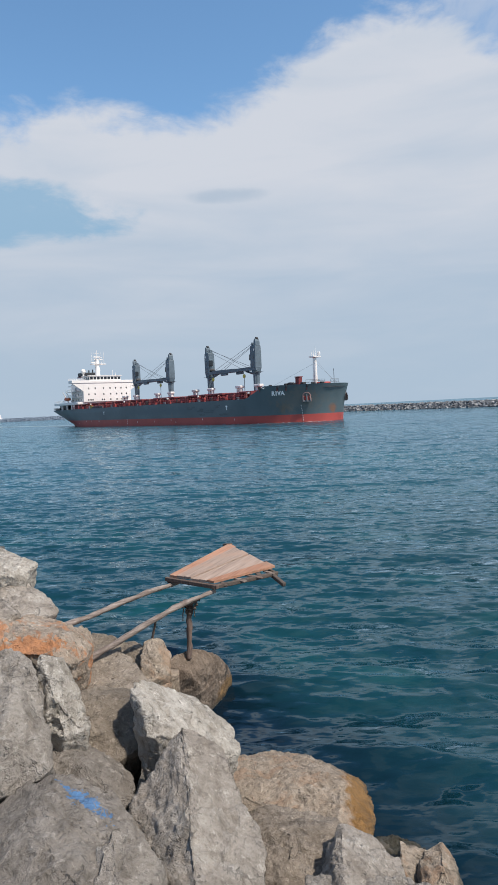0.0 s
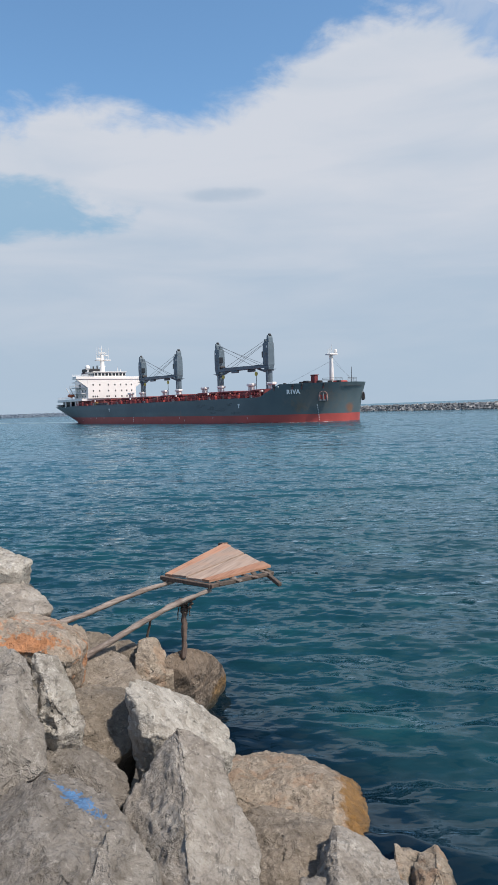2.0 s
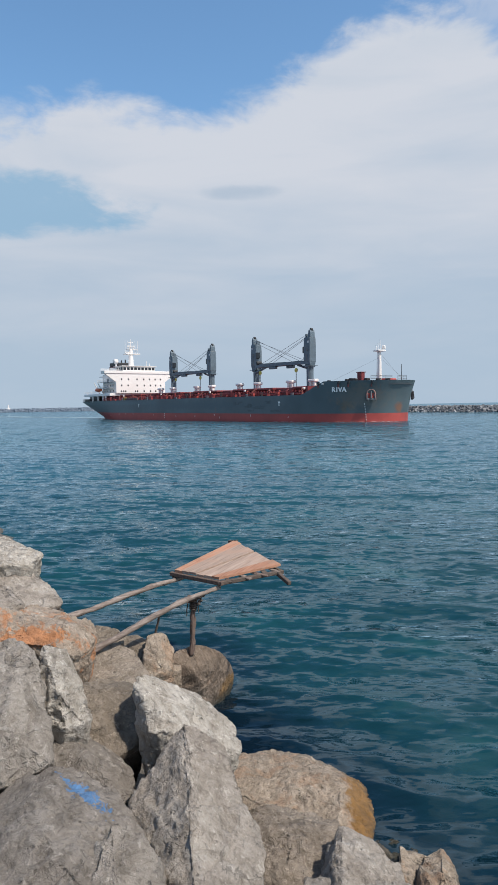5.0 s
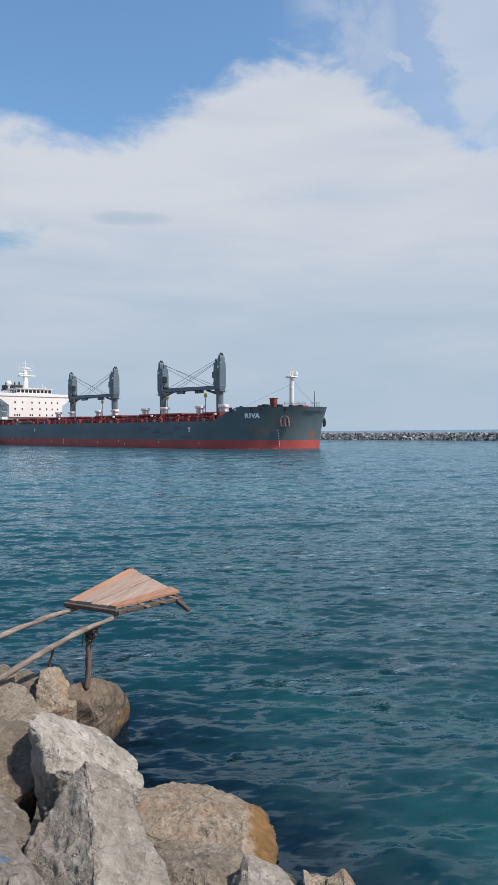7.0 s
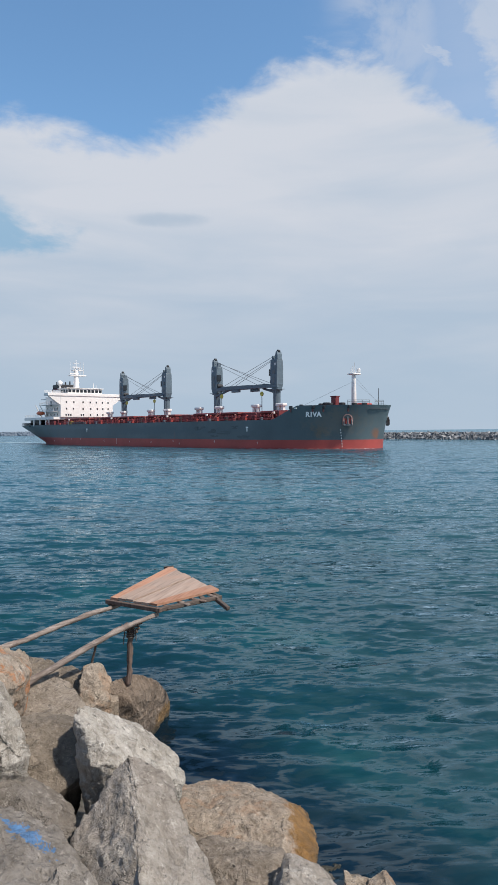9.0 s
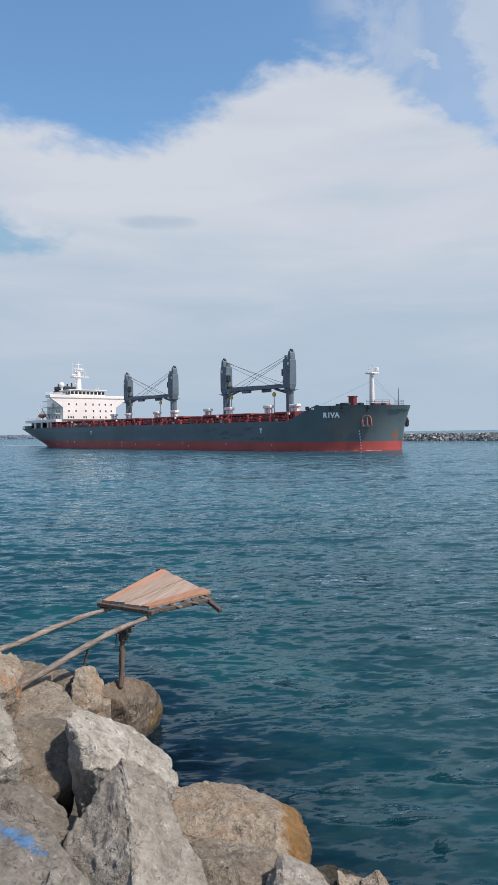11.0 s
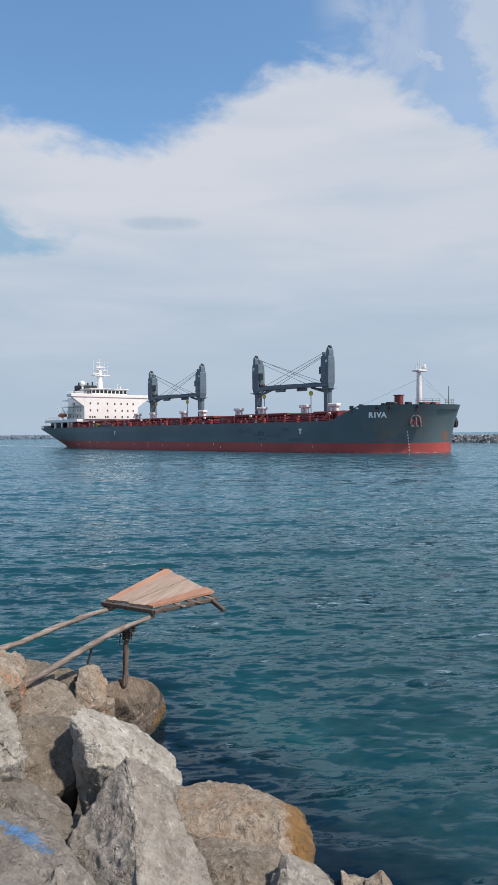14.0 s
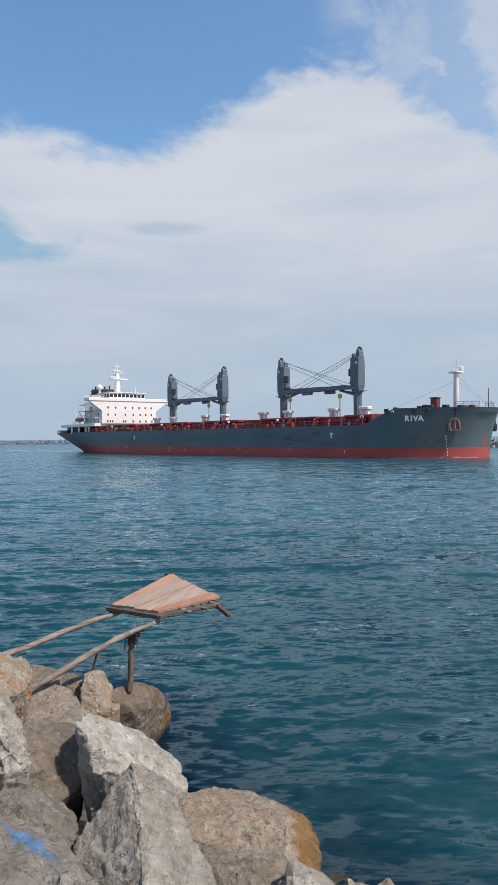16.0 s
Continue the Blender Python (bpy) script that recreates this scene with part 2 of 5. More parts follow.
    if wet:
        # algae and wet rock up to the reach of the waves
        z = n.new("ShaderNodeSeparateXYZ")
        l.new(n.new("ShaderNodeNewGeometry").outputs["Position"], z.inputs[0])
        lvl = maths(n, l, "ADD", z.outputs[2], maths(n, l, "MULTIPLY", mid, 0.22))
        dry = step(n, l, lvl, 0.10, 0.26)
        c = mixc(n, l, dry, (0.05, 0.045, 0.03), c)
        l.new(maths(n, l, "MULTIPLY_ADD", dry, 0.6), b.inputs["Roughness"])
        b.inputs["Roughness"].links[0].from_node.inputs[2].default_value = 0.28
    l.new(c, b.inputs["Base Color"])
    h = maths(n, l, "ADD", maths(n, l, "MULTIPLY", mid, 0.8), maths(n, l, "MULTIPLY", grain, 0.24))
    h = maths(n, l, "ADD", h, maths(n, l, "MULTIPLY", coarse, 0.7))
    h = maths(n, l, "ADD", h, maths(n, l, "MULTIPLY", hackle, 0.7))
    h = maths(n, l, "SUBTRACT", h, maths(n, l, "MULTIPLY", vein, 0.2))
    h = maths(n, l, "SUBTRACT", h, maths(n, l, "MULTIPLY", crack, 0.3))
    bump(n, l, b, h, 1.0, 0.080)
    return m


def timber(name, tones, along=(0, 0, 0), fineness=(26.0, 1.4, 26.0)):
    """Weathered wood: grain drawn out along its local y after the turn given in degrees, bleached and stained patches."""
    m, n, l, b = mat_base(name, 0.8)
    v = n.new("ShaderNodeTexCoord").outputs["Object"]
    mp = n.new("ShaderNodeMapping")
    mp.vector_type = "TEXTURE"
    mp.inputs["Rotation"].default_value = tuple(radians(a) for a in along)
    mp.inputs["Scale"].default_value = tuple(1 / a for a in fineness)
    l.new(v, mp.inputs[0])
    g = tex(n, l, mp.outputs[0], 1.0, 6, 0.6, 0.4)
    p = tex(n, l, v, 3.0, 5, 0.6, 0.5)
    c = ramp(n, l, g, [(0.28, tones[0]), (0.5, tones[1]), (0.75, tones[2])])
    c = mixc(n, l, maths(n, l, "MULTIPLY", step(n, l, p, 0.48, 0.66), 0.8), c, tones[3])
    r = n.new("ShaderNodeObjectInfo").outputs["Random"]
    c = mixc(n, l, 0.8, c, ramp(n, l, r, [(0.0, (0.68, 0.66, 0.64)), (1.0, (1.0, 1.0, 1.0))]), "MULTIPLY")
    l.new(c, b.inputs["Base Color"])
    bump(n, l, b, g, 0.6, 0.01)
    return m


def water_material():
    """Sea water: teal with some reflections painted in, under the sky's reflection, with ripples finer than the sheet's
    waves.
    """
    m, n, l, b = mat_base("sea_water", 0.5)
    v = n.new("ShaderNodeTexCoord").outputs["Object"]
    patch = tex(n, l, v, 0.03, 4, 0.55)
    near = tex(n, l, v, 0.30, 4, 0.6, 0.4)
    place = n.new("ShaderNodeNewGeometry").outputs["Position"]
    sv = n.new("ShaderNodeSeparateXYZ")
    l.new(place, sv.inputs[0])
    # rocks' dark reflection painted in beside them, teal over the sandy bottom, sky's reflection painted paler far out
    off = maths(n, l, "ADD", maths(n, l, "MULTIPLY", sv.outputs[0], 0.87), maths(n, l, "MULTIPLY", sv.outputs[1], 0.49))
    off = maths(n, l, "ADD", off, maths(n, l, "MULTIPLY", near, 1.6))
    c = ramp(n, l, patch, [(0.35, (0.004, 0.028, 0.039)), (0.65, (0.005, 0.040, 0.049))])
    c = mixc(n, l, maths(n, l, "MULTIPLY", step(n, l, near, 0.45, 0.70), 0.6), c, (0.007, 0.061, 0.066))
    # reflection and shade of the rocks, put into the water's colour
    c = mixc(n, l, maths(n, l, "MAXIMUM", step(n, l, off, 4.0, 6.2), step(n, l, sv.outputs[1], 9.0, 13.0)), (0.002, 0.008, 0.016), c)
    # stronger sky reflection at a distance, painted as a paler, bluer base
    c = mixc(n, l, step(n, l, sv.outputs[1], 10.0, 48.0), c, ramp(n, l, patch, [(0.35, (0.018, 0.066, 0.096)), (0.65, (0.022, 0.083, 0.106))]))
    l.new(c, b.inputs["Base Color"])
    tilt = n.new("ShaderNodeNewGeometry").outputs["Normal"]
    for scale, detail, kx, ky in RIPPLES:
        mp = n.new("ShaderNodeMapping")
        mp.inputs["Rotation"].default_value = (0, 0, radians(8 + scale * 0.6))
        mp.inputs["Scale"].default_value = (0.36, 1.0, 1.0)
        l.new(v, mp.inputs[0])
        t = n.new("ShaderNodeTexNoise")
        t.inputs["Scale"].default_value, t.inputs["Detail"].default_value = scale, detail
        t.inputs["Distortion"].default_value = 0.5
        l.new(mp.outputs[0], t.inputs["Vector"])
        o = n.new("ShaderNodeVectorMath")
        o.operation = "SUBTRACT"
        o.inputs[1].default_value = (0.5, 0.5, 0.5)
        l.new(t.outputs[1], o.inputs[0])
        k = n.new("ShaderNodeVectorMath")
        k.operation = "MULTIPLY_ADD"
        k.inputs[1].default_value = (kx, ky, 0.0)
        l.new(o.outputs[0], k.inputs[0])
        l.new(tilt, k.inputs[2])
        tilt = k.outputs[0]
    u = n.new("ShaderNodeVectorMath")
    u.operation = "NORMALIZE"
    l.new(tilt, u.inputs[0])
    # the body of the water, and the sky's gloss on it in the strength of its slope
    b.inputs["Specular IOR Level"].default_value = 0.0
    l.new(u.outputs[0], b.inputs["Normal"])
    gl = n.new("ShaderNodeBsdfGlossy")
    gl.inputs["Color"].default_value = (0.80, 0.93, 1.0, 1)
    gl.inputs["Roughness"].default_value = 0.08
    l.new(u.outputs[0], gl.inputs["Normal"])
    fre = n.new("ShaderNodeFresnel")
    fre.inputs["IOR"].default_value = 1.34
    l.new(u.outputs[0], fre.inputs["Normal"])
    mx = n.new("ShaderNodeMixShader")
    l.new(fre.outputs[0], mx.inputs[0])
    l.new(b.outputs[0], mx.inputs[1])
    l.new(gl.outputs[0], mx.inputs[2])
    for node in n:
        if node.type == "OUTPUT_MATERIAL":
            l.new(mx.outputs[0], node.inputs[0])
    return m


RIPPLES = ((0.45, 2, 0.10, 0.36), (1.1, 2, 0.20, 0.56), (2.6, 2, 0.36, 0.80), (5.6, 2, 0.50, 0.95), (12.0, 3, 0.45, 0.75))
TONES = {
    "grey": dict(tones=((0.25, 0.220, 0.190), (0.36, 0.322, 0.284), (0.46, 0.42, 0.375))),
    "white": dict(tones=((0.36, 0.322, 0.275), (0.52, 0.475, 0.42), (0.64, 0.595, 0.54)), seed=3),
    "tan": dict(tones=((0.27, 0.213, 0.160), (0.39, 0.316, 0.245), (0.48, 0.40, 0.32)), stain=(0.35, 0.235, 0.155), seed=7),
    "brown": dict(tones=((0.165, 0.133, 0.100), (0.265, 0.218, 0.170), (0.345, 0.290, 0.232)), seed=11),
    "umber": dict(tones=((0.140, 0.100, 0.072), (0.225, 0.168, 0.125), (0.30, 0.235, 0.182)), seed=13),
    "buff": dict(tones=((0.215, 0.175, 0.138), (0.325, 0.27, 0.217), (0.41, 0.35, 0.29)), seed=27),
    "dusk": dict(tones=((0.20, 0.174, 0.150), (0.295, 0.262, 0.230), (0.38, 0.342, 0.305)), seed=31),
    "pale": dict(tones=((0.31, 0.268, 0.228), (0.42, 0.372, 0.326), (0.50, 0.455, 0.405)), seed=23),
    "orange": dict(tones=((0.29, 0.222, 0.163), (0.43, 0.348, 0.275), (0.52, 0.45, 0.375)), stain=(0.44, 0.175, 0.060), seed=15),
}
for spec in TONES.values():
    spec["tones"] = tuple(tuple(c * k for c, k in zip(t, (0.95, 0.965, 0.97))) for t in spec["tones"])
STONE = {k: stone(k + "_limestone", wet=True, **v) for k, v in TONES.items()}
rubble_m = stone("rubble", ((0.10, 0.09, 0.08), (0.16, 0.145, 0.125), (0.22, 0.20, 0.175)), wet=True, seed=19)
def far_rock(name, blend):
    """Tumbled rock; blend paints distance haze into the colour, drawing it towards blue-grey."""
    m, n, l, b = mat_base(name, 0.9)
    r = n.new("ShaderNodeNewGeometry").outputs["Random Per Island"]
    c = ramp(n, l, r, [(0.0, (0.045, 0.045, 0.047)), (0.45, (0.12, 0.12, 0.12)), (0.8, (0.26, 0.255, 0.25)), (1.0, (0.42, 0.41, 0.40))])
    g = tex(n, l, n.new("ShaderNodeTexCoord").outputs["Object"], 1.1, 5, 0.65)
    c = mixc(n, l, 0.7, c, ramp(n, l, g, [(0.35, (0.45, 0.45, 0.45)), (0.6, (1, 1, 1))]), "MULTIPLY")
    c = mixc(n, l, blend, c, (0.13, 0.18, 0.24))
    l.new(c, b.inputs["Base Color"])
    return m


# a little painted haze on the nearer mound, much on the farther
far_stone = far_rock("far_rock", 0.12)
hazed_stone = far_rock("hazed_rock", 0.72)
blue_paint = paint("blue_paint", (0.06, 0.16, 0.34), 0.7, 0.3, 8)
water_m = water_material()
board_m = timber("weathered_board", ((0.19, 0.135, 0.105), (0.32, 0.235, 0.185), (0.41, 0.315, 0.255), (0.35, 0.235, 0.175)), (0, 0, -19.4))
stained_board = timber("stained_board", ((0.24, 0.115, 0.065), (0.38, 0.19, 0.115), (0.46, 0.255, 0.165), (0.34, 0.215, 0.15)), (0, 0, -19.4))
pole_m = timber("grey_pole", ((0.045, 0.034, 0.028), (0.19, 0.152, 0.130), (0.33, 0.285, 0.255), (0.12, 0.088, 0.072)), (0, 0, -45), (40.0, 3.0, 40.0))
dark_post = timber("brown_post", ((0.04, 0.026, 0.02), (0.12, 0.082, 0.066), (0.22, 0.17, 0.145), (0.14, 0.095, 0.075)), (90, 0, 0), (60.0, 5.0, 60.0))
dark_wood = timber("dark_wood", ((0.04, 0.03, 0.025), (0.08, 0.06, 0.05), (0.14, 0.11, 0.09), (0.10, 0.08, 0.06)), (0, 0, -60), (40.0, 4.0, 40.0))
# last spot: the bow's brightening in the sun, painted into the hull colour
hull_m = paint("hull_grey_green", (0.061, 0.089, 0.101), 0.5, 0.25, 0.08, 0.35, 0.0,
               (((179.5, -12.0, 4.2), (2.6, 4.0, 1.8), (0.13, 0.085, 0.04)), ((186.6, 0.0, 3.2), (1.1, 1.6, 1.8), (0.20, 0.075, 0.03)), ((182.5, -9, 7.5), (2.5, 3.0, 2.0), (0.11, 0.10, 0.085)), ((118.0, -16.0, 4.4), (42.0, 6.0, 1.6), (0.042, 0.074, 0.092)), ((60.0, -16.0, 5.6), (34.0, 6.0, 0.8), (0.075, 0.115, 0.135)), ((182.0, -9.0, 6.0), (7.0, 14.0, 3.5), (0.098, 0.102, 0.096))))
boot_m = paint("red_antifouling", (0.31, 0.045, 0.037), 0.6, 0.22, 0.12, 0.25)
deck_m = paint("red_oxide_deck", (0.150, 0.024, 0.027), 0.6, 0.25, 0.3, 0.4)
white_m = paint("white_ship_paint", (0.68, 0.65, 0.625), 0.45, 0.05, 0.15, 0.06)
crane_m = paint("crane_grey", (0.086, 0.120, 0.148), 0.5, 0.15, 0.3, 0.12)
glass_m = paint("dark_glass", (0.015, 0.018, 0.022), 0.08, 0.1, 1)
black_m = paint("black_steel", (0.02, 0.02, 0.022), 0.5, 0.2, 1)
orange_m = paint("lifeboat_orange", (0.50, 0.10, 0.03), 0.45, 0.1, 1)
yellow_m = paint("yellow_paint", (0.42, 0.36, 0.05), 0.5, 0.15, 1)
letter_m = paint("white_lettering", (0.72, 0.72, 0.70), 0.5, 0.06, 1)
funnel_m = paint("funnel_red", (0.12, 0.03, 0.03), 0.5, 0.2, 0.5)
ladder_m = paint("faded_red_steel", (0.26, 0.095, 0.075), 0.6, 0.2, 1)
wire_m = paint("steel_wire", (0.10, 0.11, 0.12), 0.5, 0.1, 1)


# ---- mesh tools ----
def put(name, me_or_bm, material, parent=None, label="", m=None, smooth=False):
    if isinstance(me_or_bm, bmesh.types.BMesh):
        me = bpy.data.meshes.new(name)
        me_or_bm.normal_update()
        me_or_bm.to_mesh(me)
        me_or_bm.free()
    else:
        me = me_or_bm
    if smooth:
        me.polygons.foreach_set("use_smooth", [True] * len(me.polygons))
    if material and not me.materials:
        me.materials.append(material)
    ob = new(name, me)
    if parent:
        ob.parent = parent
    if m is not None:
        ob.matrix_basis = m
    return tagged(ob, label) if label else ob


def part(name, bm, material, parent, label="", smooth=False):
    return put(name, bm, material, parent, label, None, smooth)


def box(bm, x0, x1, y0, y1, z0, z1, bev=0.0, m=None):
    vs = bmesh.ops.create_cube(bm, size=1)["verts"]
    for v in vs:
        v.co = Vector((x0 + (v.co.x + 0.5) * (x1 - x0), y0 + (v.co.y + 0.5) * (y1 - y0), z0 + (v.co.z + 0.5) * (z1 - z0)))
    if bev:
        es = {e for v in vs for e in v.link_edges}
        r = bmesh.ops.bevel(bm, geom=list(es), offset=bev, segments=1, affect="EDGES")
        vs = list({v for f in r["faces"] for v in f.verts} | {v for v in vs if v.is_valid})
    if m is not None:
        bmesh.ops.transform(bm, matrix=m, verts=vs)
    return bm


def tube(bm, p0, p1, r0, r1=None, seg=10, caps=True):
    p0, p1 = Vector(p0), Vector(p1)
    d = p1 - p0
    m = Matrix.Translation((p0 + p1) / 2) @ d.to_track_quat("Z", "Y").to_matrix().to_4x4()
    bmesh.ops.create_cone(bm, cap_ends=caps, segments=seg, radius1=r0, radius2=r0 if r1 is None else r1, depth=d.length, matrix=m)
    return bm


def bm_new():
    return bmesh.new()


def empty(name, m, label, category, group="", kind=""):
    ob = new(name)
    ob.empty_display_size = 0.5
    ob.matrix_basis = m
    return tagged(ob, label, category, group, kind)


def solid(rings, close=True):
    """A skin over rings of equal length, capped at both ends."""
    bm = bm_new()
    vv = [[bm.verts.new(p) for p in r] for r in rings]
    k = len(rings[0])
    for a, b in zip(vv, vv[1:]):
        for i in range(k):
            j = (i + 1) % k
            bm.faces.new((a[i], a[j], b[j], b[i]))
    if close:
        bm.faces.new(vv[0][::-1])
        bm.faces.new(vv[-1])
    bmesh.ops.recalc_face_normals(bm, faces=bm.faces)
    return bm


# ---- sea ----
def spread(lo, hi, step0, grow, power):
    """Rows from lo to hi whose spacing grows with the distance."""
    a, y = [], lo
    while y < hi:
        a.append(y)
        y += step0 * max(1.0, y / grow) ** power
    return a + [hi]


def sea():
    """One sheet to the horizon: short-crested wind waves of many lengths, sharpened at their crests."""
    ys = np.array([-400.0, -200, -100, -50, -25, -14] + spread(-8, 420, 0.05, 24, 1.32) + [480.0, 560, 680, 850, 1100, 1500, 2100, 3000, 4700])
    us = np.concatenate([-np.geomspace(600, 0.78, 34), np.linspace(-0.76, 0.76, 480), np.geomspace(0.78, 600, 34)])
    U, Y = np.meshgrid(us, ys)
    X = U * (np.maximum(Y, 0) + 8.0)
    dy = np.abs(np.gradient(ys))[:, None] + 0 * U
    dx = np.abs(np.gradient(X, axis=1))
    Z, DX, DY = np.zeros_like(X), np.zeros_like(X), np.zeros_like(X)
    rng = np.random.RandomState(4)
    count = 130
    for k in range(count):
        lam = 0.24 * (5.5 / 0.24) ** ((k + rng.uniform()) / count)
        th = -math.pi / 2 - 0.10 + rng.normal(0, 0.46 if lam < 1.0 else 0.32)
        c, n = math.cos(th), math.sin(th)
        amp = WAVE * lam / (2 * math.pi) * rng.uniform(0.6, 1.4) * (1.15 if lam < 0.7 else 0.85 if lam < 1.5 else 0.62 if lam < 2.6 else 0.42)
        fade = np.clip(lam / (2.6 * np.maximum(dy * abs(n), dx * abs(c))) - 1, 0, 1)
        q = 2 * math.pi / lam * (X * c + Y * n) + rng.uniform(0, 6.28)
        Z += amp * fade * np.sin(q)
        DX += 0.85 * amp * fade * c * np.cos(q)
        DY += 0.85 * amp * fade * n * np.cos(q)
    # gusts: patches of rougher and smoother water
    gust = 1.0 + 0.30 * np.sin(X * 0.21 + 1.3 * np.sin(Y * 0.11)) * np.sin(Y * 0.17 + 0.9 * np.sin(X * 0.09 + 2))
    nx, ny = len(us), len(ys)
    me = bpy.data.meshes.new("water")
    co = np.stack([X + DX * gust, Y + DY * gust, Z * gust], -1).reshape(-1, 3)
    i = np.arange((ny - 1) * (nx - 1))
    r, c = i // (nx - 1), i % (nx - 1)
    v = r * nx + c
    q = np.stack([v, v + 1, v + nx + 1, v + nx], -1)
    me.vertices.add(len(co))
    me.vertices.foreach_set("co", co.ravel())
    me.loops.add(q.size)
    me.loops.foreach_set("vertex_index", q.ravel())
    me.polygons.add(len(q))
    me.polygons.foreach_set("loop_start", np.arange(0, q.size, 4))
    me.polygons.foreach_set("use_smooth", np.ones(len(q), bool))
    me.update(calc_edges=True)
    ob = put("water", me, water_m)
    return tagged(ob, "choppy teal-blue harbour water with small ripples", "water", kind="structure")


WAVE = 0.0215
water = sea()


# ---- near shore ----
def core_height(x, y):
    """The rubble core of the mound: a slope down to the water's edge, flat on top."""
    d = (x - 1.4) * -0.87 + (y - 5.0) * -0.49
    near = min(1, max(0, (2.6 - y) / 1.4))
    return min(0.55 * d - 0.80, 0.95) + 0.9 * near * min(1, max(0, d / 3))


def embankment():
    bm = bm_new()
    nx, ny = 90, 90
    vs = []
    for j in range(ny + 1):
        for i in range(nx + 1):
            x, y = -16 + 22 * i / nx, -9 + 30 * j / ny
            z = core_height(x, y)
            z += 0.16 * noise.noise((x * 1.3, y * 1.3, 0)) + 0.07 * noise.noise((x * 4, y * 4, 3))
            vs.append(bm.verts.new((x, y, max(z, -2.5))))
    for j in range(ny):
        for i in range(nx):
            k = j * (nx + 1) + i
            bm.faces.new((vs[k], vs[k + 1], vs[k + nx + 2], vs[k + nx + 1]))
    return tagged(put("ground", bm, rubble_m, smooth=True), "brown rubble core of the rock mound, under the boulders", "rubble", kind="structure")


embankment()


def hull_of(points):
    bm = bm_new()
    for p in points:
        bm.verts.new(p)
    r = bmesh.ops.convex_hull(bm, input=bm.verts)
    drop = [g for g in r["geom_interior"] + r["geom_unused"] if isinstance(g, bmesh.types.BMVert)]
    bmesh.ops.delete(bm, geom=list(set(drop)), context="VERTS")
    bmesh.ops.dissolve_limit(bm, angle_limit=radians(5), verts=bm.verts, edges=bm.edges)
    return bm


def boulder_mesh(corners, seed, size, edge=0.021, rough=1.0):
    """Knocks the corners off a block, roughens its arrises and pits its faces."""
    rng = random.Random(seed)
    bm = hull_of(corners)
    pts = []
    for v in bm.verts:
        for e in v.link_edges:
            u = e.other_vert(v)
            pts.append(v.co.lerp(u.co, rng.uniform(0.03, 0.15) + 0.30 * (1 - rough) * rng.uniform(0.6, 1.0)))
    bm.free()
    bm = hull_of(pts)
    bmesh.ops.bevel(bm, geom=list(bm.edges), offset=0.010 * size, segments=1, profile=0.5, affect="EDGES", clamp_overlap=True)
    bmesh.ops.triangulate(bm, faces=bm.faces)
    for _ in range(8):
        es = [e for e in bm.edges if e.calc_length() > edge * 1.45]
        if not es:
            break
        bmesh.ops.subdivide_edges(bm, edges=es, cuts=1)
        bmesh.ops.triangulate(bm, faces=[f for f in bm.faces if len(f.verts) > 3])
    bm.normal_update()
    o = Vector((seed * 7.31, seed * 3.17, seed * 5.71))
    lay = Vector((math.sin(seed * 1.7), math.cos(seed * 2.3), 1.2)).normalized()
    k = min(1, size / 0.6) * rough
    push = []
    for v in bm.verts:
        p = v.co
        d = 0.006 * noise.noise(p * 3.0 + o) + 0.005 * noise.noise(p * 7.5 + o)
        d += 0.005 * (0.5 - 2 * abs(noise.noise(p * 12.0 - o)))
        # hackly facets: each cell is a small plane of its own tilt
        for sc, am in ((2.4, 0.10), (7.0, 0.10), (15.0, 0.11)):
            ps = (p + Vector((0.05 * noise.noise(p * 6 + o), 0.05 * noise.noise(p * 6 - o), 0))) * sc + o
            c0 = noise.voronoi(ps)[1][0]
            d += am / sc * noise.cell_vector(c0 * 3.7).dot(ps - c0)
        # flakes split off along the bedding
        q = p.dot(lay) * 5.5 + 0.9 * noise.noise(p * 2.4 + o)
        f = q - math.floor(q)
        d += 0.016 * (f * 0.9 if f < 0.88 else (1 - f) * 6.6) * max(0.0, noise.noise(p * 1.6 - o) + 0.15)
        g = noise.noise(p * 19 + o)
        w = p + 0.05 * noise.noise_vector(p * 5 + o)
        d += 0.008 * (0.35 - 1.8 * abs(noise.noise(w * 6.0 + o))) + 0.006 * (0.35 - 1.8 * abs(noise.noise(w * 15 - o)))
        d += 0.004 * g + 0.003 * noise.noise(p * 41 + o) - 0.012 * max(0, noise.noise(p * 13 - o) - 0.35)
        push.append(d * k)
    for v, d in zip(list(bm.verts), push):
        v.co += v.normal * d
    return bm


rock_count = [0]


def boulder(label, kind, at, corners, spot=None, rough=1.0):
    """A quarried block: corners round its middle, worn edges, uneven faces; its foot reaches the rubble below."""
    rock_count[0] += 1
    s = rock_count[0]
    cs = [Vector(c) for c in corners]
    size = max((a - b).length for a in cs for b in cs) * 0.75
    foot = max(core_height(at[0], at[1]) - 0.12, -0.45) - at[2]
    low = min(c.z for c in cs)
    if foot < low:
        w = (0.16 if rough >= 1 else 0.05) * size
        cs += [Vector((sx * w, 0.12 * size + sy * w, foot)) for sx in (-1, 1) for sy in (-1, 1)]
    bm = boulder_mesh(cs, s, size, rough=rough)
    mat = stone("stained_limestone", wet=True, spot=spot, **TONES[kind]) if spot else STONE[kind]
    ob = put("boulder", bm, mat, None, label, Matrix.Translation(at), smooth=True)
    tagged(ob, "", "boulder", "armour rocks of the mound")
    return ob


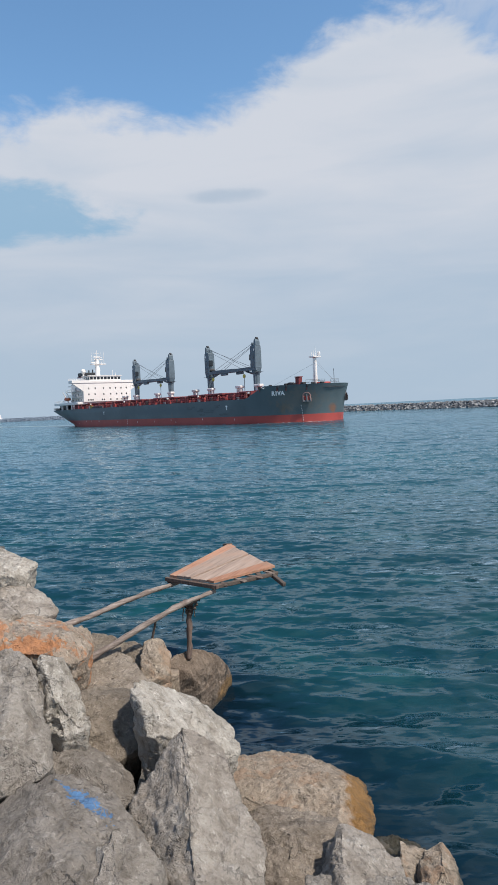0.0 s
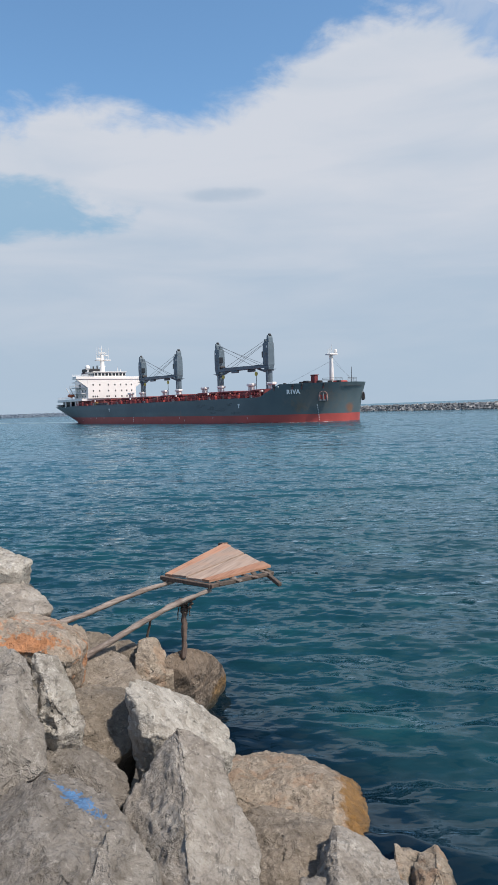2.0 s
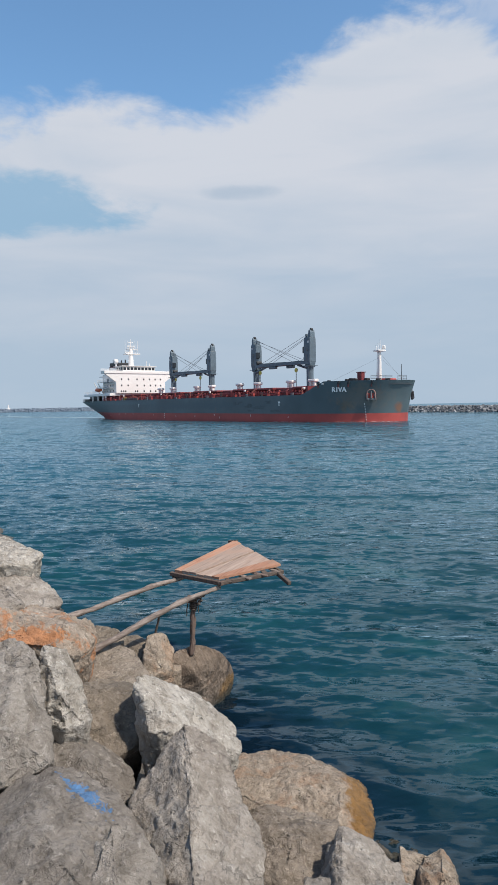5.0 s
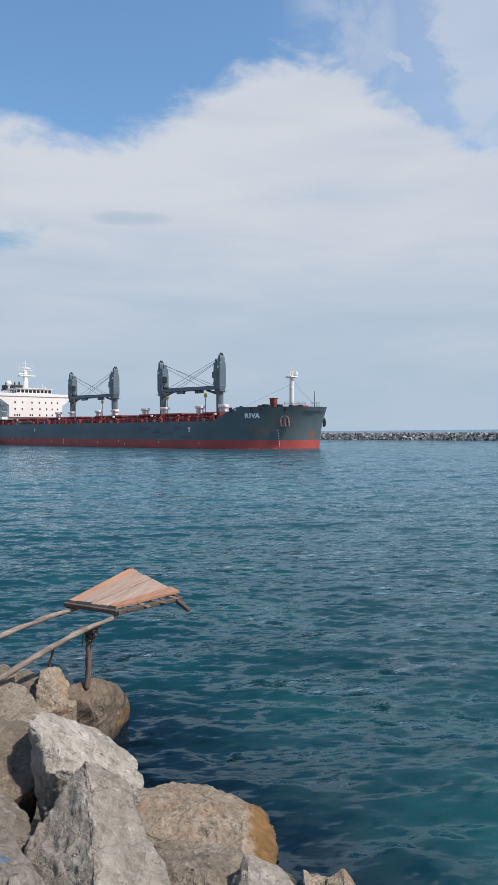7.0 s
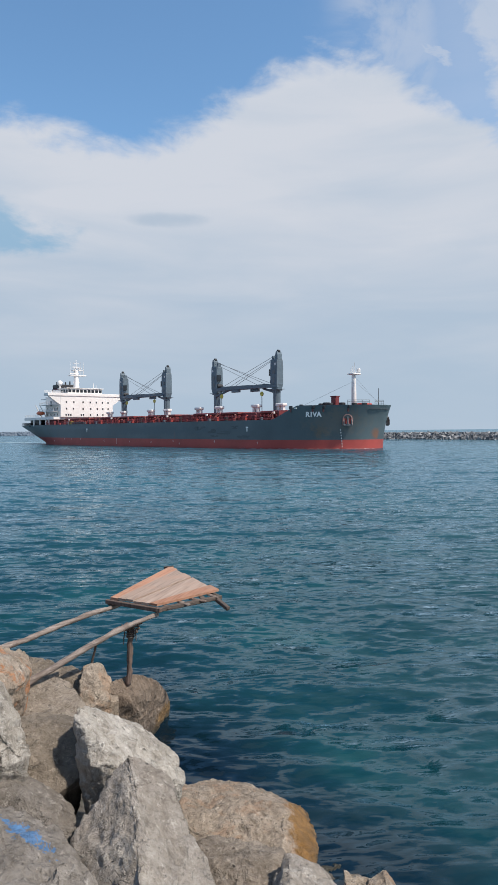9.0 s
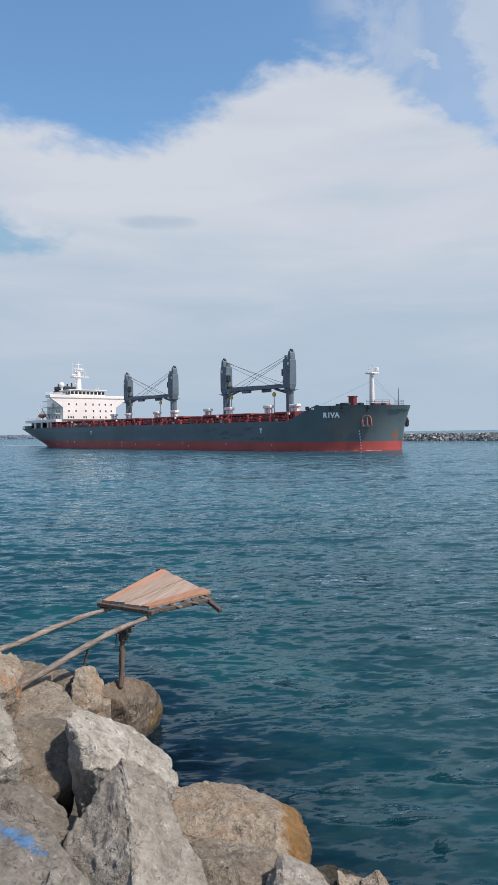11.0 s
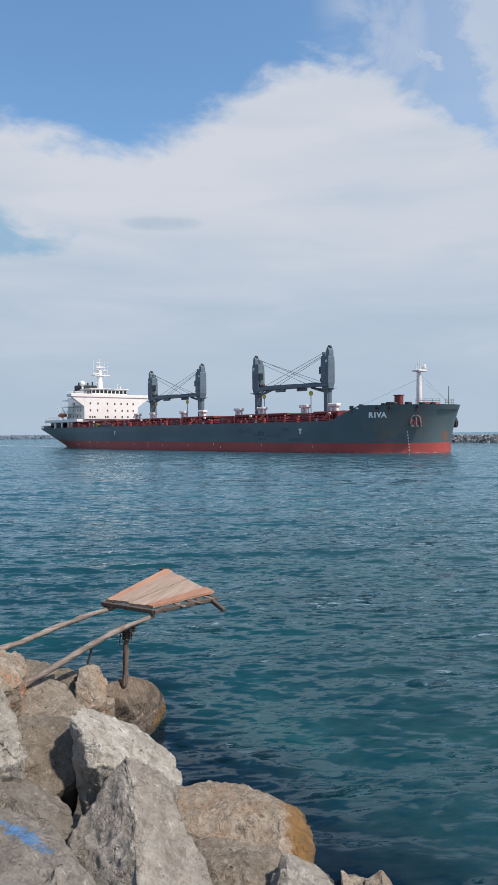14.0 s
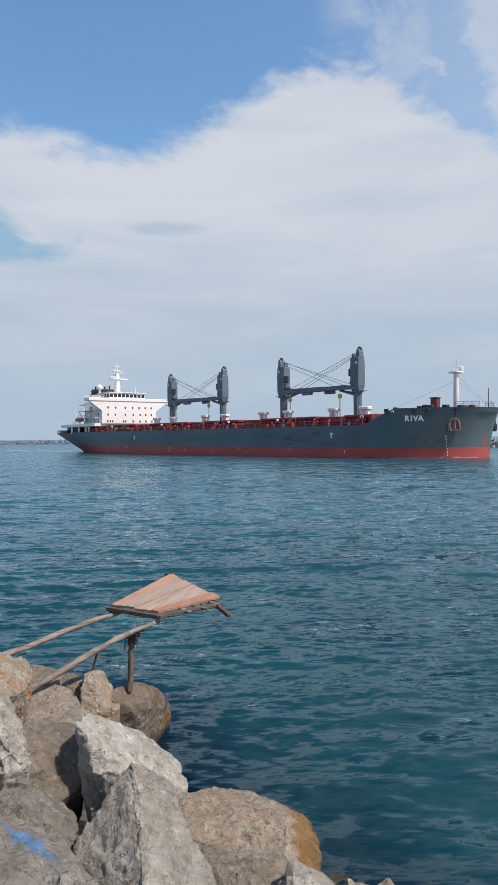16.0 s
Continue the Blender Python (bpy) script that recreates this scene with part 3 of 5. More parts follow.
boulder("pale grey pointed limestone boulder with a sharp ridge", "pale", (-0.61, 4.53, 0.9),
        [(-0.13, 0.32, 0.58), (-0.04, 0.37, 0.52), (0.18, 0.32, 0.37), (0.25, 0.17, 0.22), (0.31, -0.03, 0.07), (0.48, -0.23, -0), (0.49, -0.38, -0.07), (0.48, -0.58, -0.23), (-0.35, 0.17, 0.25), (-0.49, -0.03, 0.12), (-0.44, -0.13, 0.04), (-0.29, -0.28, -0.06), (-0.18, -0.58, -0.23), (-0.04, 0.07, 0.49), (0.04, -0.28, 0.34), (0.05, -0.55, 0.26), (0.14, -0.98, 0.05), (0.31, -0.88, -0.03), (-0.21, 0.87, 0.06), (0.06, 0.87, -0.13), (0.19, 0.52, -0.37), (0.37, 0.17, -0.48), (-0.41, 0.72, -0.23), (-0.48, 0.42, -0.39), (-0.24, -0.03, -0.61), (-0.04, 0.27, -0.11), (0.05, -0.43, -0.34)])
boulder("white-topped tilted limestone slab with a dark split face", "white", (-0.89, 5.46, 1.2),
        [(-0.3, -0.16, 0.45), (-0.21, 0.04, 0.35), (-0.09, 0.24, 0.19), (0.14, 0.34, 0.04), (0.32, 0.34, -0.14), (0.48, 0.24, -0.16), (0.52, -0.01, -0.27), (0.42, -0.16, -0.26), (0.03, -0.48, 0.12), (-0.13, -0.51, 0.14), (-0.18, -0.41, 0.36), (-0.29, -0.31, 0.4), (-0.24, -0.36, -0.07), (-0.17, -0.41, -0.2), (-0.32, 0.19, 0.18), (-0.15, 0.59, -0.08), (0.2, 0.69, -0.36), (0.37, 0.34, -0.45), (-0.03, -0.13, -0.08), (-0.21, -0.06, 0.12), (-0.26, -0.01, -0.25)])
boulder("tan limestone block with an orange-stained end, at the water", "tan", (0.2, 6.35, 0.06),
        [(-0.79, 0.25, 0.2), (-0.65, 0.5, 0.13), (-0.37, 0.65, 0.08), (-0.01, 0.65, 0.02), (0.23, 0.55, -0.02), (0.41, 0.35, -0.03), (0.55, 0.25, -0.03), (0.59, -0.15, 0.03), (0.57, -0.63, 0.02), (0.29, -0.2, 0.27), (0.23, -1, 0.1), (-0.4, -0.25, 0.21), (-0.7, -0.35, 0.24), (-0.67, -0.95, 0), (0.51, -0.85, -0.03), (-0.66, 0.55, -0.07), (-0.31, 0.95, -0.22), (0.2, 0.85, -0.29), (0.46, 0.55, -0.27), (0.48, -0.33, -0.15), (0.19, -0.7, -0.05), (-0.59, -0.05, 0.01), (0.43, -0.55, -0.17)], ((0.64, -0.35, 0.02), (0.33, 1.10, 0.60), (0.205, 0.100, 0.018), 1.1))
boulder("grey-brown rough boulder wedged among the rocks", "buff", (-0.01, 5.23, 0.26),
        [(-0.41, 0.27, 0.13), (-0.12, 0.37, 0.14), (0.26, 0.27, 0.13), (0.44, 0.07, 0.15), (0.4, -0.33, 0.09), (0.21, -0.63, 0.02), (-0.1, -0.83, 0.01), (-0.22, -0.33, 0.06), (-0.33, -0.03, 0.15), (0.07, -0.23, 0.25), (-0.36, 0.67, -0.25), (0.22, 0.67, -0.24), (0.34, 0.07, -0.22), (-0.1, -0.43, -0.25), (-0.29, 0.37, -0.2)])
boulder("pale grey wedge-shaped boulder with a steep face", "pale", (0.52, 4.77, 0.37),
        [(-0.09, 0.23, 0.24), (0.14, 0.23, 0.15), (0.29, 0.08, 0.06), (0.35, -0.07, -0.01), (0.32, -0.37, -0.07), (-0.38, -0.37, -0.02), (-0.3, -0.17, 0.07), (-0.21, 0.03, 0.14), (-0.12, -0.22, 0.27), (-0.14, -0.67, 0.14), (-0.05, 0.58, -0.12), (0.27, 0.43, -0.27), (0.29, -0.02, -0.33), (-0.23, 0.18, -0.23), (-0.08, 0.13, -0.05)])
boulder("brown wet boulder at the water's edge", "brown", (0.95, 5.65, -0.09),
        [(-0.21, 0.1, 0.09), (-0.05, 0.15, 0.08), (0.14, 0.1, 0.04), (0.27, -0.05, 0.05), (0.19, -0.35, 0.06), (-0.15, -0.45, 0.09), (-0.24, -0.15, 0.12), (-0.13, 0.35, -0.14), (0.16, 0.35, -0.18), (0.18, -0.1, -0.12), (-0.17, 0.1, -0.09)])
boulder("small tan broken stone at the water's edge", "tan", (1.03, 5.32, 0),
        [(-0.1, 0.08, 0.18), (0.07, 0.18, 0.07), (0.19, 0.08, 0.06), (0.1, -0.17, 0.03), (-0.04, -0.42, -0.01), (-0.17, -0.27, 0.04), (-0.12, -0.12, 0.14), (-0.04, 0.33, -0.07), (0.2, 0.33, -0.17), (-0, -0.17, -0.17), (-0.06, 0.13, -0.09)])
boulder("tan boulder with pale cut faces at the water's edge", "tan", (1.21, 5.22, 0),
        [(-0.11, 0.13, 0.12), (0.06, 0.23, 0.12), (0.12, 0.13, 0.07), (0.14, -0.07, 0.03), (0.09, -0.37, -0.01), (-0.26, -0.52, 0.06), (-0.17, -0.22, 0.14), (-0.02, -0.22, 0.23), (-0.03, 0.43, -0.18), (0.17, 0.43, -0.21), (0.12, -0.07, -0.23), (-0.09, 0.08, -0.12)])
boulder("flat pale grey slab low among the boulders", "grey", (0.6, 4.47, 0.38),
        [(-0.45, -0.02, 0.19), (-0.07, 0.08, 0.13), (0.4, 0.13, 0.05), (0.5, 0.03, 0), (0.53, -0.27, -0.03), (-0.48, -0.47, 0.14), (-0.49, -0.27, 0.2), (-0.35, 0.28, -0.11), (0.38, 0.43, -0.24), (0.48, 0.03, -0.27), (-0.4, 0.03, -0.07)])
boulder("large grey boulder with a smear of blue paint", "dusk", (-1.35, 4.06, 1.09),
        [(-0.68, -0.06, 0.15), (-0.48, 0.09, 0.21), (-0.37, 0.19, 0.27), (-0.17, 0.29, 0.32), (0.01, 0.34, 0.26), (0.22, 0.24, 0.17), (0.39, 0.09, 0.09), (0.49, -0.06, 0.02), (0.6, -0.26, -0.08), (0.68, -0.56, -0.13), (-0.29, -0.86, 0.09), (-0.14, -0.21, 0.34), (0.34, -0.34, 0.19), (0.56, -0.76, 0), (0.12, -0.56, 0.27), (-0.78, 0.44, -0.27), (-0.51, 0.69, -0.18), (-0.18, 0.84, -0.2), (0.17, 0.59, -0.33), (0.37, 0.24, -0.47), (-0.42, -0.36, -0.28), (0.14, 0.16, -0.21), (-0.05, -0.06, -0.13)], ((0.10, 0.06, 0.25), (0.19, 0.06), (0.82, -0.50, -0.28), (0.075, 0.20, 0.40)))
boulder("tall smooth grey boulder leaning on its neighbours", "grey", (-1.99, 4.72, 1.6),
        [(-0.42, -0.02, 0.35), (-0.2, 0.18, 0.43), (0.01, 0.23, 0.46), (0.15, 0.18, 0.37), (0.25, -0.02, 0.16), (0.34, -0.17, -0.02), (0.46, -0.37, -0.21), (0.27, -0.47, -0.24), (-0.11, -0.72, -0.29), (0.12, -0.42, 0.11), (-0.59, 0.48, 0), (-0.23, 0.73, 0.09), (0, 0.48, -0.16), (0.21, 0.13, -0.47), (-0.29, -0.22, -0.53)], rough=0.85)
boulder("pale broken boulder with a cracked underside", "white", (-1.73, 5.09, 1.6),
        [(-0.15, 0.01, 0.36), (0, 0.11, 0.29), (0.07, 0.06, 0.14), (0.22, -0.09, -0.06), (0.25, -0.19, -0.2), (0.11, -0.29, -0.16), (-0.04, -0.29, -0.04), (-0.14, -0.14, 0.12), (0.06, -0.29, 0.13), (-0.26, 0.36, 0.1), (-0.07, 0.41, -0.09), (0.1, 0.16, -0.36), (-0.15, 0.06, -0.21), (-0.07, 0.06, -0.07)])
boulder("grey rounded boulder between larger rocks", "dusk", (-1.48, 4.96, 1.07),
        [(-0.36, -0.03, 0.32), (-0.16, 0.12, 0.23), (0.1, 0.12, 0.08), (0.34, -0.03, -0.02), (0.38, -0.13, -0.08), (0.35, -0.28, -0.12), (0.18, -0.38, -0.09), (-0.13, -0.33, 0.13), (-0.23, -0.23, 0.23), (0.03, -0.23, 0.2), (-0.43, 0.37, 0), (-0.05, 0.52, -0.22), (0.21, 0.27, -0.34), (0.05, 0.02, -0.33), (-0.32, 0.17, -0.06)], rough=0.75)
boulder("brown boulder in the shade between the rocks", "brown", (-1.48, 5.49, 1.13),
        [(-0.27, 0.01, 0.35), (-0.1, 0.21, 0.31), (0.15, 0.31, 0.22), (0.36, 0.0, 0.22), (0.36, -0.36, 0.03), (0.08, -0.54, -0.06), (-0.08, -0.39, 0.08), (-0.16, -0.29, 0.19), (-0.35, 0.41, 0.04), (-0, 0.71, -0.09), (0.23, 0.01, -0.48), (-0.17, 0.01, -0.16)], rough=0.55)
boulder("brown-grey boulder with a pitted face", "buff", (-1.84, 6.71, 1.1),
        [(-0.3, -0.21, 0.07), (-0.23, 0.09, 0.21), (0.01, 0.29, 0.2), (0.24, 0.19, 0.13), (0.5, -0.11, 0), (0.41, -0.41, -0.09), (-0.06, -0.51, 0.02), (-0.22, -0.41, 0.07), (-0.36, 0.19, -0.14), (-0.12, 0.69, -0.07), (0.31, 0.29, -0.21), (-0.15, -0.11, -0.17)], rough=0.85)
boulder("layered limestone block with a rust-orange broken side", "orange", (-2.22, 6.29, 1.65),
        [(-0.41, -0.09, 0.24), (-0.3, 0.21, 0.21), (0.01, 0.31, 0.11), (0.28, 0.21, 0.01), (0.38, 0.11, -0.05), (0.41, -0.19, -0.11), (0.32, -0.39, -0.1), (0.17, -0.49, 0.04), (-0.2, -0.54, 0.08), (-0.28, -0.39, 0.2), (0.19, -0.29, 0.16), (-0.5, 0.31, 0.02), (-0.16, 0.71, -0.12), (0.17, 0.51, -0.24), (0.15, 0.01, -0.26), (-0.29, -0.14, -0.1), (0.02, 0.11, -0.04)], ((-0.06, -0.45, 0.10), (0.36, 0.22, 0.085), (0.44, 0.19, 0.080), 3.0))
boulder("rust-orange broken stone among paler boulders", "orange", (-2.73, 6.06, 1.79),
        [(-0.18, -0.06, 0.2), (0.13, 0.04, 0.14), (0.21, 0.04, 0.08), (0.32, -0.26, -0.03), (0, -0.46, -0.03), (-0.33, 0.34, -0.01), (-0, 0.44, -0.13), (-0.15, -0.06, -0.19)])
boulder("pale tan limestone boulder high on the slope", "pale", (-3, 7.1, 1.84),
        [(-0.49, -0.15, 0.21), (-0.24, 0.15, 0.3), (-0.09, 0.25, 0.28), (0.11, 0.25, 0.14), (0.37, 0.15, 0.03), (0.64, -0.15, -0.11), (0.46, -0.4, -0.1), (0.15, -0.65, -0.07), (-0.2, -0.75, -0.04), (0.29, -0.25, 0.03), (-0.62, 0.35, -0.03), (-0.31, 0.75, 0.02), (0.09, 0.65, -0.19), (0.2, 0.1, -0.28), (-0.35, -0.25, -0.21)], rough=0.75)
boulder("small pale boulder on the slope", "pale", (-2.84, 6.41, 1.93),
        [(-0.24, 0.09, 0.16), (0.09, 0.09, 0.11), (0.3, -0.06, -0), (0.23, -0.21, -0.02), (-0.02, -0.41, -0.01), (-0.34, 0.39, -0), (0.13, 0.24, -0.13), (-0.12, -0.11, -0.12)])
boulder("pale tan boulder at the top of the slope", "white", (-3.22, 7.44, 2.13),
        [(-0.36, -0.14, 0.18), (-0.03, 0.16, 0.2), (0.16, 0.16, 0.1), (0.46, -0.04, 0.03), (0.42, -0.24, -0.04), (0.22, -0.44, 0.02), (-0.13, -0.64, -0.02), (-0.52, 0.36, -0.02), (-0.09, 0.66, -0.1), (0.15, 0.26, -0.21), (-0.29, -0.14, -0.18)])
boulder("brown low stone under the pole's foot", "brown", (-1.98, 7.25, 1.23),
        [(-0.17, 0.05, 0.15), (0.12, 0.05, 0.11), (0.23, -0.15, 0.03), (0.15, -0.35, 0.03), (-0.03, -0.35, 0.05), (-0.26, 0.45, -0.07), (0.09, 0.25, -0.16), (-0.12, 0.05, -0.14)], rough=0.55)
boulder("brown stone between the boulders", "brown", (-1.73, 7.36, 1.05),
        [(-0.2, 0.04, 0.17), (0.11, 0.14, 0.16), (0.25, -0.26, -0.05), (0.14, -0.36, -0.04), (-0.05, -0.26, 0.12), (-0.27, 0.44, -0.06), (0.13, 0.14, -0.23), (-0.13, 0.14, -0.09)], rough=0.55)
boulder("tan upright rounded boulder", "tan", (-1.39, 7.13, 1.12),
        [(-0.14, 0.02, 0.19), (-0.05, 0.07, 0.23), (0.08, 0.07, 0.2), (0.18, -0.03, 0.03), (0.18, -0.18, -0.08), (0.01, -0.33, -0.11), (-0.09, -0.33, -0.03), (0.04, -0.23, 0.08), (-0.19, 0.37, -0.02), (-0.01, 0.42, -0.01), (0.08, 0.17, -0.24), (-0.14, 0.02, -0.19)], rough=0.9)
boulder("brown rounded boulder standing in the water", "umber", (-1.08, 8.26, 0.41),
        [(-0.29, -0.81, 0.51), (-0.18, -0.56, 0.56), (-0.05, -0.31, 0.53), (0.22, 0.14, 0.29), (0.35, 0.54, -0.11), (0.34, 0.64, -0.4), (0.23, 0.44, -0.45), (0.07, 0.19, -0.47), (-0.15, -0.26, -0.29), (-0.31, -0.86, 0.3), (0.06, -0.56, 0.3), (-0.29, -0.41, 0.26), (-0.09, 0.09, 0.24), (0.22, 0.94, -0.35), (0.12, 0.84, -0.63), (-0.18, 0.14, -0.44), (-0, -0.16, 0.07)], ((0.26, 0.50, -0.32), (0.22, 0.45, 0.22), (0.20, 0.115, 0.040), 1.6), rough=0.55)
boulder("small loose tan stone lying on a boulder", "tan", (-1.23, 7.3, 0.9),
        [(-0.06, 0, 0.04), (0.05, 0.05, 0.02), (0.07, -0.05, -0), (-0.03, -0.1, 0), (-0.06, 0.08, -0.01), (0.05, 0.03, -0.04)])
boulder("grey pointed stone against the paint-smeared boulder", "grey", (-0.93, 3.70, 1.15),
        [(-0.05, 0.05, 0.25), (0.05, 0.10, 0.20), (0.22, 0.02, 0.06), (0.30, -0.2, -0.08), (-0.2, -0.05, 0.05), (-0.12, -0.35, 0.0), (0.10, -0.40, -0.05), (-0.15, 0.25, -0.1), (0.2, 0.25, -0.2), (0.0, -0.1, -0.3)])


# ---- fishing platform ----
def fishing_platform():
    base = empty("fishing_platform", pose(-1.215, 8.401, 0.712), "rickety fishing platform of weathered boards on rough poles", "platform")
    ox = Vector((-1.21, 8.4, 0.72))

    def rel(p):
        return Vector(p) - ox
    # boards fan from the landward edge to the tip
    L0, B0, R0, F0 = Vector((-1.393, 8.275, 1.752)), Vector((-0.795, 9.976, 1.773)), Vector((-0.091, 8.422, 1.762)), Vector((-0.784, 7.876, 1.741))
    names = 6
    for i in range(names):
        f0, f1 = i / names, (i + 1) / names - 0.012
        a, b = L0.lerp(F0, f0), L0.lerp(F0, f1)
        d, c = B0.lerp(R0, f0), B0.lerp(R0, f1)
        out = random.uniform(-0.03, 0.05)
        d = d + (d - a).normalized() * out
        c = c + (c - b).normalized() * (out + random.uniform(-0.02, 0.02))
        th = Vector((0, 0, 0.028))
        up = Vector((0, 0, 0.006 * (i % 3)))
        ring = [rel(p) + up for p in (a, d, c, b)]
        bm = solid([[p for p in ring], [p + th for p in ring]])
        part("board", bm, stained_board if i in (0, 5) else board_m, base)
    def beam(p0, p1, w, h, mat=dark_wood, label=""):
        p0, p1 = rel(p0), rel(p1)
        d = p1 - p0
        m = Matrix.Translation((p0 + p1) / 2) @ d.to_track_quat("X", "Z").to_matrix().to_4x4()
        bm = box(bm_new(), -d.length / 2, d.length / 2, -w / 2, w / 2, -h / 2, h / 2, 0.006, m)
        part("beam", bm, mat, base, label)
    beam((-1.446, 8.296, 1.725), (-0.742, 7.834, 1.718), 0.05, 0.05, dark_post)
    beam((-0.805, 7.845, 1.715), (-0.039, 8.401, 1.720), 0.05, 0.05)
    beam((-0.144, 8.443, 1.720), (0.045, 8.107, 1.647), 0.05, 0.05)
    beam((-0.868, 10.039, 1.762), (-0.742, 9.955, 1.783), 0.06, 0.06)
    beam((-1.414, 8.296, 1.699), (-0.837, 9.976, 1.720), 0.05, 0.06)
    beam((-0.070, 8.464, 1.699), (-0.773, 9.976, 1.720), 0.05, 0.05)

    def pole(p0, p1, r0, r1, name="pole", mat=pole_m, label="", bow=0.0):
        bm = bm_new()
        p0, p1 = rel(p0), rel(p1)
        n = 26
        rings = []
        d = (p1 - p0)
        q = d.to_track_quat("Z", "Y")
        for i in range(n + 1):
            f = i / n
            r = r0 + (r1 - r0) * f
            off = Vector((noise.noise((f * 3, r0 * 50, 1)), noise.noise((f * 3, r0 * 50, 9)), 0)) * r0 * 0.7
            rings.append([p0 + d * f + Vector((0, 0, bow * math.sin(math.pi * f ** 1.25))) + q @ (Vector((math.cos(t) * r, math.sin(t) * r, 0)) * (1 + 0.5 * noise.noise((math.cos(t), math.sin(t) + f * 14, r0 * 90))) + off)
                          for t in (k * math.pi / 5 for k in range(10))])
        bm.free()
        part(name, solid(rings), mat, base, label, smooth=True)
    pole((-2.296, 6.847, 1.615), (-1.288, 8.349, 1.678), 0.033, 0.028, bow=0.008)
    pole((-2.033, 6.637, 1.300), (-0.784, 7.897, 1.663), 0.037, 0.026, bow=0.05)
    pole((-1.125, 7.78, 0.88), (-1.09, 7.78, 1.545), 0.034, 0.030, "post", dark_post)
    pole((-1.17, 7.73, 1.55), (-0.96, 7.80, 1.60), 0.042, 0.032, "crosspiece", dark_post)
    pole((-1.03, 7.74, 1.50), (-0.985, 7.74, 1.56), 0.022, 0.015, "lashing", dark_wood, "dark rope lashing")
    for k in range(5):
        # turns of rope round the head of the post
        ring = [Vector((-1.09 + 0.042 * math.cos(t), 7.78 + 0.042 * math.sin(t), 1.44 + 0.022 * k + 0.006 * math.sin(t + k))) for t in (i * math.pi / 5 for i in range(11))]
        bm = bm_new()
        for a, b in zip(ring, ring[1:]):
            tube(bm, rel(a), rel(b), 0.009, None, 5)
        part("rope_turn", bm, dark_wood, base, "dark rope wound round the post")
    for p, q in (((-1.03, 7.75, 1.52), (-1.02, 7.74, 1.40)), ((-1.15, 7.74, 1.50), (-1.165, 7.73, 1.36))):
        pole(p, q, 0.008, 0.005, "rope_end", dark_wood, "frayed dark rope end")
    # ragged plank ends along the open edge
    for k, f in enumerate((0.14, 0.40, 0.62, 0.74, 0.90)):
        p = F0.lerp(R0, f) + Vector((0, 0, -0.012))
        q = p + Vector((0.035 + 0.05 * (k % 3), -0.035 - 0.012 * (k % 2), -0.02))
        beam(p - (q - p) * 0.6, q, 0.05 + 0.02 * (k % 2), 0.02, (dark_wood, pole_m, dark_post)[k % 3])
    pole((-1.477, 7.351, 1.174), (-1.404, 7.330, 1.489), 0.017, 0.012, "stick", dark_wood, "thin dark stick")
    return base


fishing_platform()


# ---- far breakwater ----
def far_breakwater(label, p0, p1, top, width, count, size, seed, mat):
    """A long rock mound: its core and a skin of tumbled blocks in one mesh."""
    rng = random.Random(seed)
    bm = bm_new()
    p0, p1 = Vector(p0), Vector(p1)
    d = (p1 - p0)
    u = d.normalized()
    n = Vector((-u.y, u.x, 0))
    for a, b in ((-1, 1),):
        prof = [(-width, -0.8), (-width * 0.35, top * 0.93), (width * 0.35, top * 0.93), (width, -0.8)]
        r0 = [bm.verts.new(p0 + n * x + Vector((0, 0, z))) for x, z in prof]
        r1 = [bm.verts.new(p1 + n * x + Vector((0, 0, z))) for x, z in prof]
        for i in range(3):
            bm.faces.new((r0[i], r0[i + 1], r1[i + 1], r1[i]))
        bm.faces.new(r0)
        bm.faces.new(r1[::-1])
    verts, faces = [], []
    for k in range(count):
        f, side = rng.random(), rng.uniform(-1, 1)
        h = top * (1 - max(0, (abs(side) - 0.35) / 0.65)) * rng.uniform(0.9, 1.0)
        c = p0 + d * f + n * side * width + Vector((0, 0, h - size * 0.2))
        s = size * rng.uniform(0.55, 1.25)
        e = Euler((rng.uniform(0, 3), rng.uniform(0, 3), rng.uniform(0, 3))).to_matrix()
        i0 = len(verts)
        for x in (-1, 1):
            for y in (-1, 1):
                for z in (-1, 1):
                    q = Vector((x * rng.uniform(0.6, 1), y * rng.uniform(0.5, 0.9), z * rng.uniform(0.4, 0.8))) * s * 0.5
                    verts.append(c + e @ q)
        for q in ((0, 1, 3, 2), (4, 6, 7, 5), (0, 4, 5, 1), (2, 3, 7, 6), (0, 2, 6, 4), (1, 5, 7, 3)):
            faces.append([i0 + i for i in q])
    me = bpy.data.meshes.new("breakwater")
    base = [v.co.copy() for v in bm.verts]
    fb = [[v.index for v in f.verts] for f in (bm.verts.index_update() or bm.faces)]
    bm.free()
    off = len(base)
    me.from_pydata(base + verts, [], fb + [[off + i for i in f] for f in faces])
    me.update()
    return tagged(put("breakwater", me, mat), label, "breakwater", kind="stuff")


far_breakwater("long low breakwater of grey and white tumbled rocks across the water", (190, 62, 0), (20, 362, 0), 2.2, 6.5, 7400, 1.5, 3, far_stone)
far_breakwater("distant low rock breakwater near the horizon", (-60, 1120, 0), (-900, 1560, 0), 6.5, 14.0, 3600, 4.2, 5, hazed_stone)


